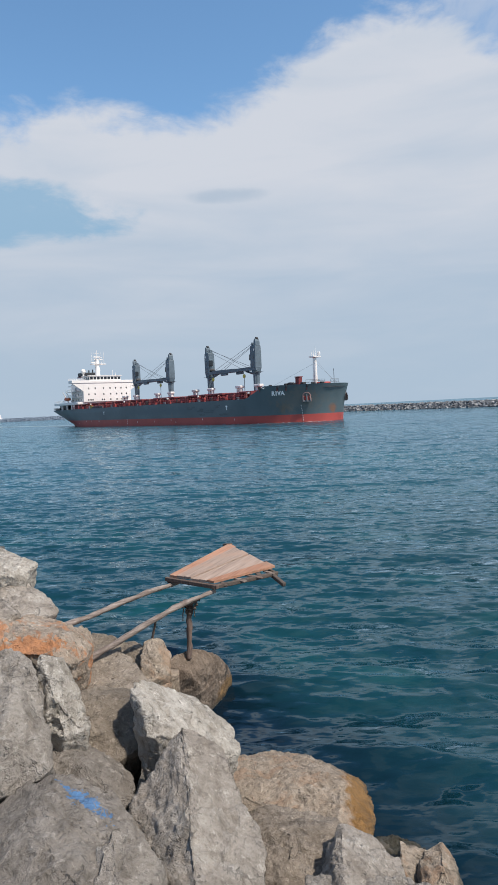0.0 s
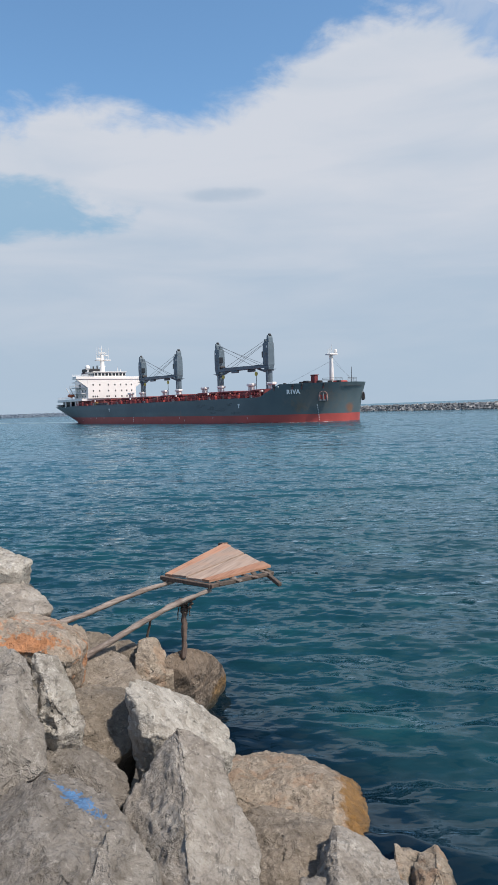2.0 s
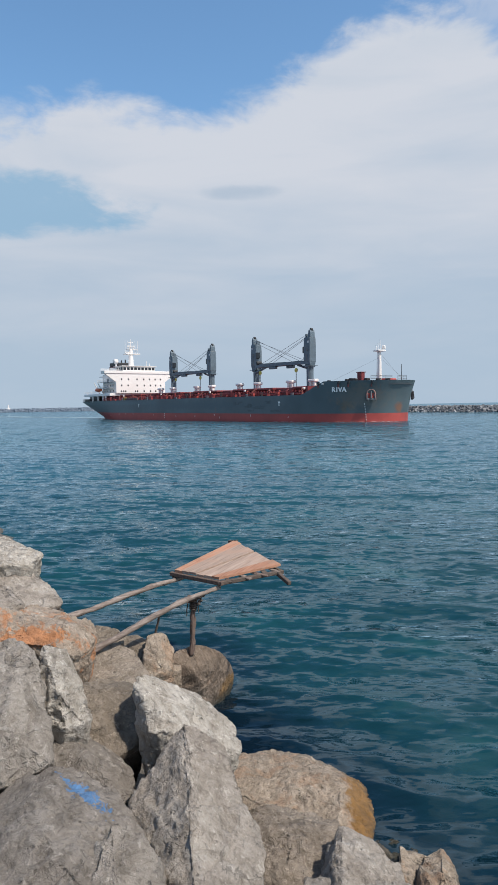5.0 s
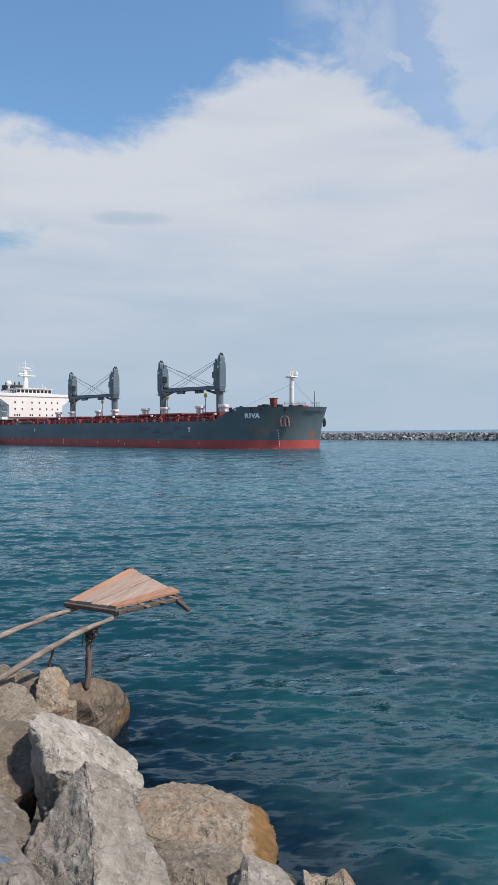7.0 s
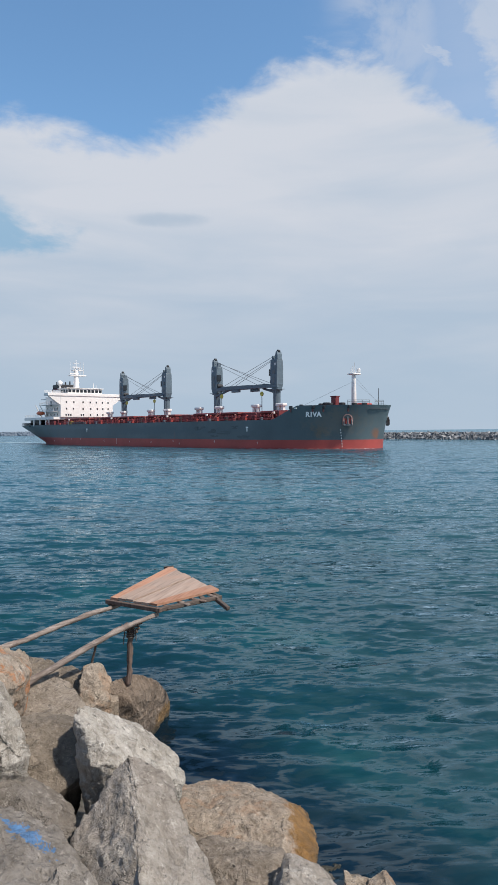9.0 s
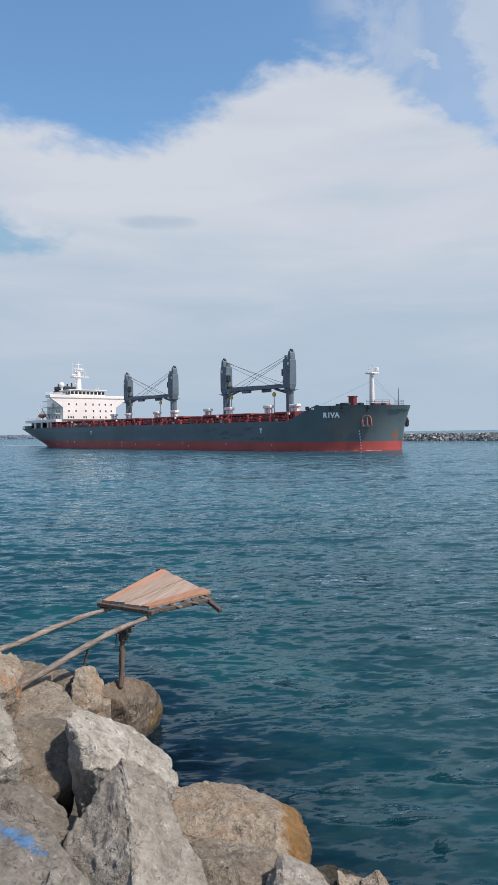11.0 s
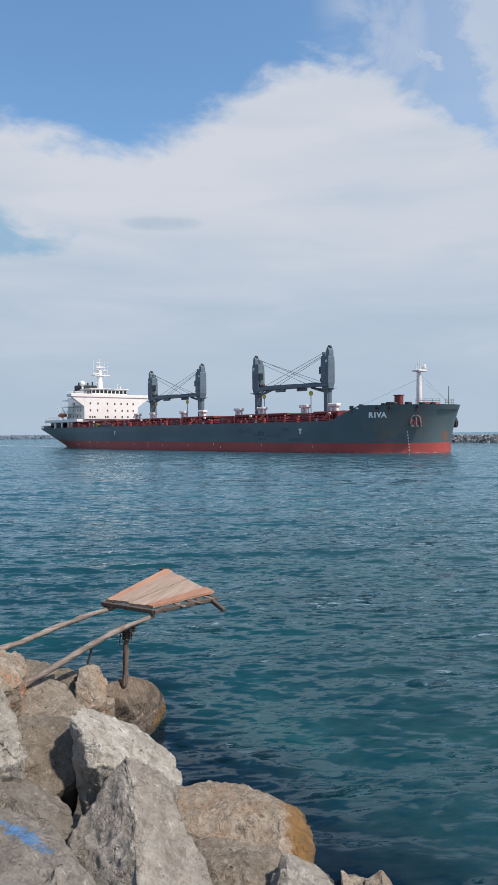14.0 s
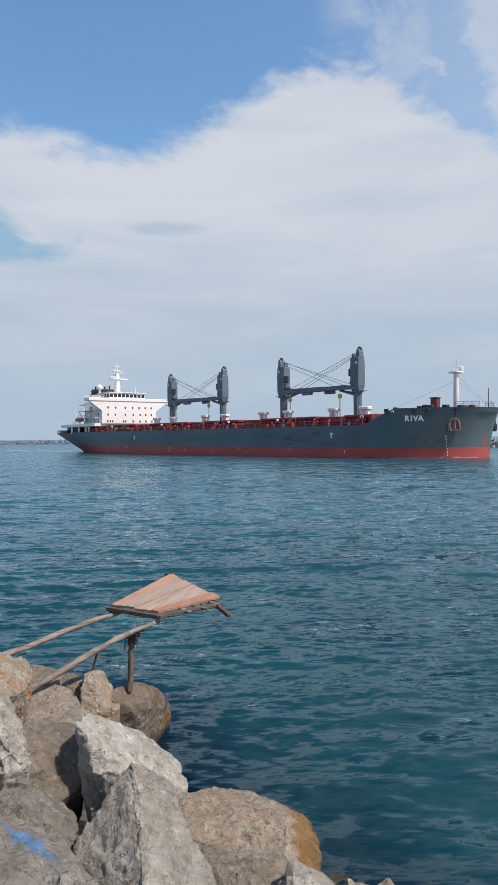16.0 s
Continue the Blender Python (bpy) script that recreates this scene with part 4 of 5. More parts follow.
def beacon():
    b = empty("beacon_tower", pose(-605, 1405.6, 5.5), "small white beacon tower on the distant breakwater", "beacon")
    b.scale = (0.7, 0.7, 0.7)
    part("foot", box(bm_new(), -5, 5, -5, 5, -2, 4, 0.5), white_m, b)
    part("tower", tube(bm_new(), (0, 0, 4), (0, 0, 12), 2.2, 1.7, 12), white_m, b)
    part("gallery", tube(bm_new(), (0, 0, 12), (0, 0, 12.6), 2.6, 2.6, 12), white_m, b)
    part("lantern", tube(bm_new(), (0, 0, 12.6), (0, 0, 15), 1.3, 0.4, 10), white_m, b)


beacon()


# ---- cargo ship ----
DECK, FORE, BOOT = 6.75, 9.85, 2.05
SHIP = 0.90      # drawn 188 m long, scaled to 169 m so the waterline fits the camera's view


def stem_x(z):
    return 186.2 + 0.03 * max(z, 0) + 0.021 * max(z, 0) ** 2


def stern_x(z):
    return max(0.0, 12.5 - 1.75 * z) if z > -2 else 16


def half_breadth(x, z):
    hz = min(max(z, -3), 10)
    s = (stem_x(hz) - x) / (27.0 - 0.1 * hz)
    f = 1.0 if s >= 1 else (max(0.0, 1 - (1 - max(s, 0)) ** 2)) ** 0.58
    q = min(1, max(0, (x - stern_x(hz)) / 48.0))
    q = q * q * (3 - 2 * q) * 0.4 + (1 - (1 - q) ** 2) * 0.6
    t = min(max(hz / 6.5, 0), 1)
    w = 0.22 + 0.33 * t
    return 16.0 * f * (w + (1 - w) * q)


def top_z(x):
    """The hull's upper edge: the deck line aft, and the raised forecastle behind its slope."""
    f = min(1, max(0, (x - 168.5) / 6.3))
    return DECK + (FORE - DECK) * f


def hull_skin(levels, inner=None):
    """Both sides of the hull between heights given by functions of x, from stern to stem."""
    us = [i / 30 for i in range(0, 22)] + [0.70 + i * 0.3 / 46 for i in range(1, 47)]
    bm = bm_new()
    for sgn in (-1, 1):
        grid = []
        for u in us:
            col = []
            for lv in levels:
                z = lv(u * 188)
                x = stern_x(z) + (stem_x(z) - stern_x(z)) * u
                z = lv(x)
                x = stern_x(z) + (stem_x(z) - stern_x(z)) * u
                col.append(bm.verts.new((x, sgn * half_breadth(x, z), z)))
            grid.append(col)
        for a, b in zip(grid, grid[1:]):
            for i in range(len(levels) - 1):
                q = (a[i], b[i], b[i + 1], a[i + 1])
                bm.faces.new(q if sgn < 0 else q[::-1])
        if sgn < 0:
            first = grid[0]
        else:
            for i in range(len(levels) - 1):
                bm.faces.new((grid[0][i], first[i], first[i + 1], grid[0][i + 1])[::-1])
    bmesh.ops.remove_doubles(bm, verts=bm.verts, dist=0.002)
    bmesh.ops.recalc_face_normals(bm, faces=bm.faces)
    return bm


ship = empty("cargo_ship", Matrix(), "grey-green bulk carrier with red underside, white deckhouse and four cranes", "ship")


ship.scale = (SHIP, SHIP, SHIP)


def between(f, lo, hi):
    return lambda x: lo(x) + (hi(x) - lo(x)) * f


def build_hull():
    boot = lambda x: BOOT
    part("hull", hull_skin([between(i / 7, boot, top_z) for i in range(8)]), hull_m, ship, "grey-green painted steel hull with scuffs", smooth=True)
    low = [lambda x: -2.4, lambda x: -1.0, lambda x: 0.0, lambda x: 1.0, boot]
    part("boot_topping", hull_skin(low), boot_m, ship, "red antifouling band at the waterline", smooth=True)
    # decks
    bm = bm_new()
    xs = [stern_x(6.5) + 0.3 + i * (169 - 0.3) / 40 for i in range(41)]
    rim = [(x, half_breadth(x, 6.5) - 0.25) for x in xs]
    bm.faces.new([bm.verts.new((x, y, DECK - 0.5)) for x, y in rim] + [bm.verts.new((x, -y, DECK - 0.5)) for x, y in rim[::-1]])
    part("main_deck", bm, deck_m, ship)
    bm = bm_new()
    xs = [174.6 + i * 13.6 / 20 for i in range(21)]
    rim = [(x, max(0.02, half_breadth(x, 9.2) - 0.25)) for x in xs]
    bm.faces.new([bm.verts.new((x, y, FORE - 1.0)) for x, y in rim] + [bm.verts.new((x, -y, FORE - 1.0)) for x, y in rim[::-1]])
    part("forecastle_deck", bm, deck_m, ship)
    bm = bm_new()
    w = half_breadth(169.5, 7)
    box(bm, 169.3, 169.9, -w + 0.5, w - 0.5, DECK - 0.5, FORE - 1.0)
    part("bulkhead", bm, deck_m, ship)


build_hull()


def hatch(x0, x1):
    body = part("hatch_coaming", box(bm_new(), x0, x1, -10.5, 10.5, DECK - 0.5, 8.35, 0.1), deck_m, ship, "red oxide hatch coaming with stiffeners")
    n = int((x1 - x0) / 1.5)
    first = None
    for i in range(n + 1):
        x = x0 + 0.3 + i * (x1 - x0 - 0.6) / n
        if first is None:
            first = part("stiffener", box(bm_new(), -0.10, 0.10, -11.2, -10.5, DECK - 0.5, 8.2), deck_m, body)
            first.location.x = x
        else:
            put("stiffener", first.data, None, body, "", Matrix.Translation((x, 0, 0)))
    part("hatch_cover", box(bm_new(), x0 - 0.2, x1 + 0.2, -10.8, 10.8, 8.38, 9.05, 0.15), deck_m, ship, "red steel hatch cover")


for a, b in ((47.5, 67), (76, 97.5), (106.5, 121), (130.5, 150), (159, 168.4)):
    hatch(a, b)


def crane(x, aim):
    """A deck crane; aim is the way its stowed jib points along the ship (+1 forward)."""
    root = new("deck_crane")
    root.parent = ship
    tagged(root, "grey slewing deck crane with its jib stowed level")
    part("mast_house", box(bm_new(), x - 4.6, x + 4.6, -9.6, 9.6, DECK - 0.5, 8.85, 0.1), deck_m, root, "red deck house at the crane's foot")
    part("pedestal", tube(bm_new(), (x, 0, 8.4), (x, 0, 14.9), 0.98, 1.0, 20), crane_m, root, smooth=False)
    part("slewing_ring", tube(bm_new(), (x, 0, 14.7), (x, 0, 15.1), 1.45, 1.45, 20), crane_m, root)
    # tower: a tall box narrowing at foot and head, with a raked horn
    prof = [(15.1, 0.95, 0.95), (16.4, 1.25, 1.15), (20.6, 1.3, 1.12), (22.6, 1.25, 1.05), (22.9, 1.15, 1.0)]
    rings = [[(x + a * sx, b * sy, z) for sx, sy in ((-1, -1), (1, -1), (1, 1), (-1, 1))] for z, a, b in prof]
    tower = part("tower", solid(rings), crane_m, root)
    hx = x - aim * 0.75
    part("horn", solid([[(hx + a * sx, 0.8 * sy, z) for sx, sy in ((-1, -1), (1, -1), (1, 1), (-1, 1))] for z, a in ((22.85, 0.5), (24.2, 0.42), (24.9, 0.2))]), crane_m, tower)
    part("horn", solid([[(x + aim * 1.0 + 0.2 * sx, 0.6 * sy, z) for sx, sy in ((-1, -1), (1, -1), (1, 1), (-1, 1))] for z in (22.7, 23.9)]), crane_m, tower)
    cx0 = x + aim * 1.55
    part("cab", box(bm_new(), cx0 - 0.4, cx0 + 0.4, -1.15, 0.1, 18.6, 20.4, 0.12), glass_m, tower, "dark glazed operator's cab")
    part("lamp_box", box(bm_new(), x - aim * 0.6 - 0.25, x - aim * 0.6 + 0.25, -1.16, -1.02, 21.3, 21.9), white_m, tower)
    part("ladder", box(bm_new(), x + 0.4, x + 0.8, -1.1, -0.95, 8.6, 14.9), crane_m, root)
    part("hatch_door", box(bm_new(), x - 0.35, x + 0.30, -1.20, -1.05, 16.6, 18.2, 0.03), wire_m, tower)
    part("badge", tube(bm_new(), (x - aim * 0.1, -1.22, 19.6), (x - aim * 0.1, -1.05, 19.6), 0.55, None, 16), wire_m, tower)
    part("winch", tube(bm_new(), (x + aim * 1.2, -0.9, 17.2), (x + aim * 1.2, 0.9, 17.2), 0.55, None, 12), black_m, tower)
    part("gallery", box(bm_new(), x - 1.62, x + 1.62, -1.5, 1.5, 15.02, 15.14), crane_m, root)
    part("sheave", tube(bm_new(), (hx, -0.3, 25.0), (hx, 0.3, 25.0), 0.42, None, 12), black_m, tower)
    # jib: a tapered box girder beside its neighbour's
    y = -0.9 * aim
    z0, z1, L = 15.9, 15.75, 26.0
    xr, xt = x + aim * 1.3, x + aim * (1.3 + L)
    rings = []
    for f, hh, ww in ((0, 0.35, 0.5), (0.12, 0.55, 0.55), (0.55, 0.5, 0.45), (1.0, 0.25, 0.3)):
        xc, zc = xr + (xt - xr) * f, z0 + (z1 - z0) * f + (0.35 if 0.05 < f < 0.9 else 0)
        rings.append([(xc, y - ww, zc - hh), (xc, y + ww, zc - hh), (xc, y + ww, zc + hh), (xc, y - ww, zc + hh)])
    jib = part("jib", solid(rings), crane_m, root, "grey box-girder jib")
    bm = bm_new()
    tube(bm, (x + aim * 0.9, y, 14.2), (xr + aim * 5.2, y, z0 - 0.3), 0.38, 0.3, 8)
    part("luffing_strut", bm, crane_m, jib)
    part("hook_block", box(bm_new(), xr + aim * L * 0.33 - 1.6, xr + aim * L * 0.33 + 1.6, y - 0.45, y + 0.45, z0 - 1.0, z0 - 0.25, 0.1), crane_m, jib)
    for k, (yy, zt) in enumerate(((-0.5, 24.2), (0.5, 24.2), (-0.2, 23.6))):
        part("wire", tube(bm_new(), (x + aim * 0.6, y + yy, zt), (xr + aim * L * (0.98 - 0.12 * k), y + yy * 0.5, z1 + 0.3), 0.055, None, 5), wire_m, root)
    return root


for cx, aim in ((73.1, 1), (100.6, -1), (127.4, 1), (153.3, -1)):
    crane(cx, aim)


def ventilator(x, y):
    v = new("ventilator")
    v.parent = ship
    tagged(v, "white box ventilator on two legs")
    for dx in (-0.85, 0.85):
        part("trunk", box(bm_new(), x + dx * 0.85 - 0.38, x + dx * 0.85 + 0.38, y - 0.45, y + 0.45, 8.6, 10.45, 0.06), white_m, v)
    part("hood", box(bm_new(), x - 1.45, x + 1.45, y - 0.8, y + 0.8, 10.4, 11.15, 0.15), white_m, v)


def signal_disc(x, y):
    s = new("mast_light")
    s.parent = ship
    tagged(s, "short pole with a round yellow-green lamp plate")
    part("pole", tube(bm_new(), (x, y, 8.6), (x, y, 13.6), 0.10, None, 6), wire_m, s)
    part("disc", tube(bm_new(), (x, y - 0.12, 14.0), (x, y + 0.12, 14.0), 0.62, None, 14), yellow_m, s)


for cx in (73.1, 100.6, 127.4, 153.3):
    ventilator(cx - 4.9, -3.0)
    ventilator(cx + 4.9, -3.0)
for sx in (77.5, 95.5, 131.5, 149.0):
    signal_disc(sx, -1.5)


def railing(points, name="railing", h=1.05, mat=wire_m, parent=None, r=0.045, gap=2.4):
    bm = bm_new()
    for p, q in zip(points, points[1:]):
        p, q = Vector(p), Vector(q)
        n = max(1, int((q - p).length / gap))
        for i in range(n + 1):
            a = p.lerp(q, i / n)
            tube(bm, a, a + Vector((0, 0, h)), r, None, 4, False)
        for k in (0.35, 0.68, 1.0):
            tube(bm, p + Vector((0, 0, h * k)), q + Vector((0, 0, h * k)), r, None, 4, False)
    return part(name, bm, mat, parent or ship)


def deckhouse():
    house = new("deckhouse")
    house.parent = ship
    tagged(house, "white accommodation block with bridge wings and small dark windows")
    X = 44.7
    part("poop_house", box(bm_new(), 16, X - 0.6, -13.6, 13.6, 8.75, 9.75, 0.1), white_m, house)
    part("lower_house", box(bm_new(), 24, X - 0.4, -8.5, 8.5, DECK - 0.5, 8.8, 0.05), deck_m, house)
    part("block", box(bm_new(), 31, X, -11, 11, 9.7, 17.75, 0.08), white_m, house)
    # bridge deck with wings and their raked brackets
    part("bridge_deck", box(bm_new(), X - 3.6, X + 0.25, -16, 16, 17.7, 18.8, 0.08), white_m, house)
    for s in (-1, 1):
        bm = bm_new()
        ring = [(s * 11.0, 14.3), (s * 15.9, 17.72), (s * 11.0, 17.72)]
        part("bracket", solid([[(X - 1.2, y, z) for y, z in ring], [(X - 0.02, y, z) for y, z in ring]]), white_m, house)
        bm.free()
    part("wheelhouse", box(bm_new(), 35, X - 1.6, -7.2, 7.2, 18.7, 20.75, 0.1), white_m, house)
    part("roof", box(bm_new(), 34.6, X - 1.2, -7.8, 7.8, 20.75, 21.0, 0.05), white_m, house)
    for i in range(9):
        y = -6.4 + i * 1.6
        part("window", box(bm_new(), X - 1.62, X - 1.52, y - 0.62, y + 0.62, 19.25, 20.35, 0.04), glass_m, house)
    for i in range(3):
        part("window", box(bm_new(), 37 + i * 2.2, 38.4 + i * 2.2, -7.28, -7.18, 19.25, 20.35, 0.03), glass_m, house)
    for z, ys in ((15.4, (-8.6, -5.6, -1.8, 1.2, 3.8, 6.4, 8.9)), (12.9, (-8.6, -5.8, -1.8, 1.4, 4.2, 6.6, 8.9)), (10.55, (-8.8, -7.8, -6.9, -2.6, -1.7, 1.3, 4.2, 6.6, 9.2))):
        for y in ys:
            part("porthole", box(bm_new(), X - 0.02, X + 0.05, y - 0.27, y + 0.27, z - 0.35, z + 0.35, 0.02), glass_m, house)
    for z in (10.7, 13.0):
        for x in (33, 36, 39, 42):
            part("porthole", box(bm_new(), x - 0.3, x + 0.3, -11.06, -10.98, z - 0.4, z + 0.4, 0.02), glass_m, house)
    part("door", box(bm_new(), 35.5, 37.2, -11.08, -10.98, 14.1, 15.9, 0.02), glass_m, house)
    for z in (12.0, 14.5):
        part("walkway", box(bm_new(), 30, X - 1.5, -13.2, -10.9, z - 0.15, z, 0.0), white_m, house)
        railing([(30, -13.1, z), (X - 1.6, -13.1, z)], "railing", 1.0, white_m, house, 0.05)
    # awning posts on the side
    for x in (25, 31.0, 36.5, 39.0):
        part("post", box(bm_new(), x - 0.35, x + 0.35, -13.5, -13.0, DECK - 0.4, 8.8), white_m, house)
    railing([(X - 3.5, -15.9, 18.8), (X - 3.5, -7.4, 18.8)], "railing", 0.9, white_m, house, 0.04)
    # mast with crosstrees and radar bars
    mast = new("radar_mast")
    mast.parent = ship
    tagged(mast, "white radar mast with crosstrees and aerials")
    part("column", tube(bm_new(), (36.6, -0.6, 20.9), (36.6, -0.6, 28.2), 1.15, 0.75, 12), white_m, mast)
    part("platform", box(bm_new(), 34.8, 37.8, -3.2, 3.2, 26.1, 26.45, 0.05), white_m, mast)
    part("platform", box(bm_new(), 35.6, 36.9, -2.2, 2.2, 28.2, 28.4, 0.05), white_m, mast)
    part("pole", tube(bm_new(), (36.6, -0.6, 28.1), (36.6, -0.6, 32.6), 0.24, 0.1, 6), white_m, mast)
    for y in (-2.9, -1.7, 1.6, 2.8):
        part("aerial", tube(bm_new(), (36.2, y, 26.4), (36.2, y, 31.8), 0.09, 0.05, 5), white_m, mast)
    part("radar", box(bm_new(), 36.9, 37.4, -3.6, 0.2, 26.8, 27.15, 0.05), white_m, mast)
    for z, w in ((23.6, 1.5), (29.6, 1.6), (31.0, 1.1)):
        part("yard", box(bm_new(), 36.45, 36.75, -w - 0.6, w - 0.6, z, z + 0.16), white_m, mast)
    for y in (-1.2, 0.4):
        part("lantern", tube(bm_new(), (36.9, y, 28.4), (36.9, y, 29.1), 0.22, None, 8), white_m, mast)
    part("scanner", box(bm_new(), 37.0, 37.3, -2.4, 1.4, 29.1, 29.35, 0.04), white_m, mast)
    for y, z in ((5.0, 23.3), (6.2, 22.4)):
        part("aerial", tube(bm_new(), (40, y, 21), (40, y, z), 0.14, 0.1, 5), white_m, house)
    # funnel behind the wheelhouse
    fun = new("funnel")
    fun.parent = ship
    tagged(fun, "dark red funnel casing with black top and satellite dome")
    part("casing", box(bm_new(), 22, 28.5, -4.5, 3.0, 9.7, 21.6, 0.4), funnel_m, fun)
    part("cap", box(bm_new(), 22.3, 28.2, -4.2, 2.7, 21.6, 23.2, 0.3), black_m, fun)
    for k in range(4):
        part("exhaust", tube(bm_new(), (24 + k, -3.0 + k * 1.4, 23.0), (24 + k, -3.0 + k * 1.4, 24.3 + 0.3 * (k % 2)), 0.3, None, 8), black_m, fun)
    bm = bm_new()
    bmesh.ops.create_uvsphere(bm, u_segments=14, v_segments=8, radius=1.1, matrix=Matrix.Translation((31.6, -5.2, 23.4)))
    part("dome", bm, white_m, fun, "white satellite dome", smooth=True)
    part("dome_post", tube(bm_new(), (31.6, -5.2, 20.6), (31.6, -5.2, 22.6), 0.4, None, 8), white_m, fun)
    part("boat_deck", box(bm_new(), 22, 33, -9, 9, 17.0, 17.3), white_m, house)
    part("upper_block", box(bm_new(), 28.6, 35, -7, 7, 17.0, 20.6, 0.1), white_m, house)
    # lifeboat on its davit
    boat = new("lifeboat")
    boat.parent = ship
    tagged(boat, "orange enclosed lifeboat on a davit")
    rings = []
    for f in [i / 10 for i in range(11)]:
        w = 1.15 * max(0.06, math.sin(math.pi * (0.04 + 0.92 * f))) ** 0.5
        rings.append([(26.5 + f * 6, -12.4 + w * math.cos(t), 11.4 + 1.1 * w / 1.5 * math.sin(t)) for t in (k * math.pi / 5 for k in range(10))])
    part("body", solid(rings), orange_m, boat, smooth=True)
    for x in (27.5, 31.5):
        part("davit", tube(bm_new(), (x, -11.0, 9.7), (x, -13.6, 14.6), 0.22, 0.16, 6), white_m, boat)


deckhouse()


def stern_gear():
    railing([(0.6, -8.4, DECK), (8, -10.2, DECK), (16, -12.2, DECK)], gap=1.5)
    railing([(0.6, -8.4, DECK), (0.6, 8.4, DECK)], gap=1.8)
    railing([(16, -13.3, 9.75), (30, -13.3, 9.75)], gap=1.5, mat=white_m)
    for x, y in ((3, -7), (6, -8.5), (9.5, -9.2), (13, -9.8), (18, -11.5), (4, 2)):
        part("winch", box(bm_new(), x - 1.0, x + 1.0, y - 0.8, y + 0.8, DECK - 0.5, DECK + 1.0, 0.2), black_m, ship)
    # solid black box painted as the shade inside the open mooring space
    part("shelter_wall", box(bm_new(), 14.5, 24.2, -10.4, 10.4, DECK - 0.5, 8.76), black_m, ship, "black block standing in for the shade of the open mooring space below the poop")
    part("pole", tube(bm_new(), (1.0, 0, DECK), (-0.4, 0, 12.0), 0.12, 0.07, 6), white_m, ship)


stern_gear()


def deck_clutter():
    """Side rail, pipes and small gear along the open deck."""
    pts = [(x, -half_breadth(x, 6.7) + 0.35, DECK - 0.1) for x in (42, 62, 82, 102, 122, 142, 156, 168)]
    railing(pts, "side_rail", 1.1, deck_m, ship, 0.06, 1.6)
    for y, z, r in ((-13.4, 7.0, 0.16), (-12.8, 7.35, 0.12), (-12.2, 7.0, 0.2)):
        part("pipe", tube(bm_new(), (46, y, z), (166, y, z), r, None, 6), deck_m, ship)
    rng = random.Random(8)
    for k in range(34):
        x = 47 + k * 3.55 + rng.uniform(-1, 1)
        h = rng.uniform(0.6, 1.5)
        w = rng.uniform(0.2, 0.7)
        part("deck_fitting", box(bm_new(), x - w, x + w, -14.6, -13.9, DECK - 0.5, DECK + h, 0.05), (deck_m, boot_m, deck_m, crane_m, boot_m, black_m)[k % 6], ship)
    for k, x in enumerate((60, 88, 112, 141, 163)):
        bm = bm_new()
        tube(bm, (x, -13.0, DECK - 0.4), (x + 0.8, -10.9, 8.8), 0.07, None, 5)
        tube(bm, (x + 0.6, -13.0, DECK - 0.4), (x + 1.4, -10.9, 8.8), 0.07, None, 5)
        part("ladder", bm, ladder_m, ship, "faded pink sloping hatch ladder")
    # stowed gangway, liferaft canisters and lamps along the rail
    gang = part("gangway", box(bm_new(), 63.5, 73.5, -15.6, -15.0, DECK - 0.3, DECK + 0.75, 0.05), wire_m, ship, "grey accommodation ladder stowed on its side")
    for k in range(9):
        x = 64.2 + k * 1.1
        part("tread", box(bm_new(), x, x + 0.12, -15.68, -15.58, DECK - 0.2, DECK + 0.65), crane_m, gang)
    part("gangway_end", box(bm_new(), 61.6, 63.2, -15.6, -14.6, DECK - 0.3, DECK + 1.1, 0.1), yellow_m, ship)
    for x in (52.5, 84.5, 118.0, 137.5, 164.5):
        part("floodlight", box(bm_new(), x - 0.35, x + 0.35, -11.6, -11.1, 8.2, 8.75, 0.1), white_m, ship)
    # vent posts and lashing gear against the coamings
    for k in range(26):
        x = 48.5 + k * 4.7 + rng.uniform(-1.2, 1.2)
        h = rng.uniform(0.9, 1.9)
        bm = tube(bm_new(), (x, -13.6, DECK - 0.5), (x, -13.6, DECK + h), 0.14, 0.14, 7)
        tube(bm, (x, -13.6, DECK + h), (x, -13.6, DECK + h + 0.3), 0.3, 0.22, 8)
        part("vent_post", bm, (deck_m, ladder_m, boot_m)[k % 3], ship)


deck_clutter()


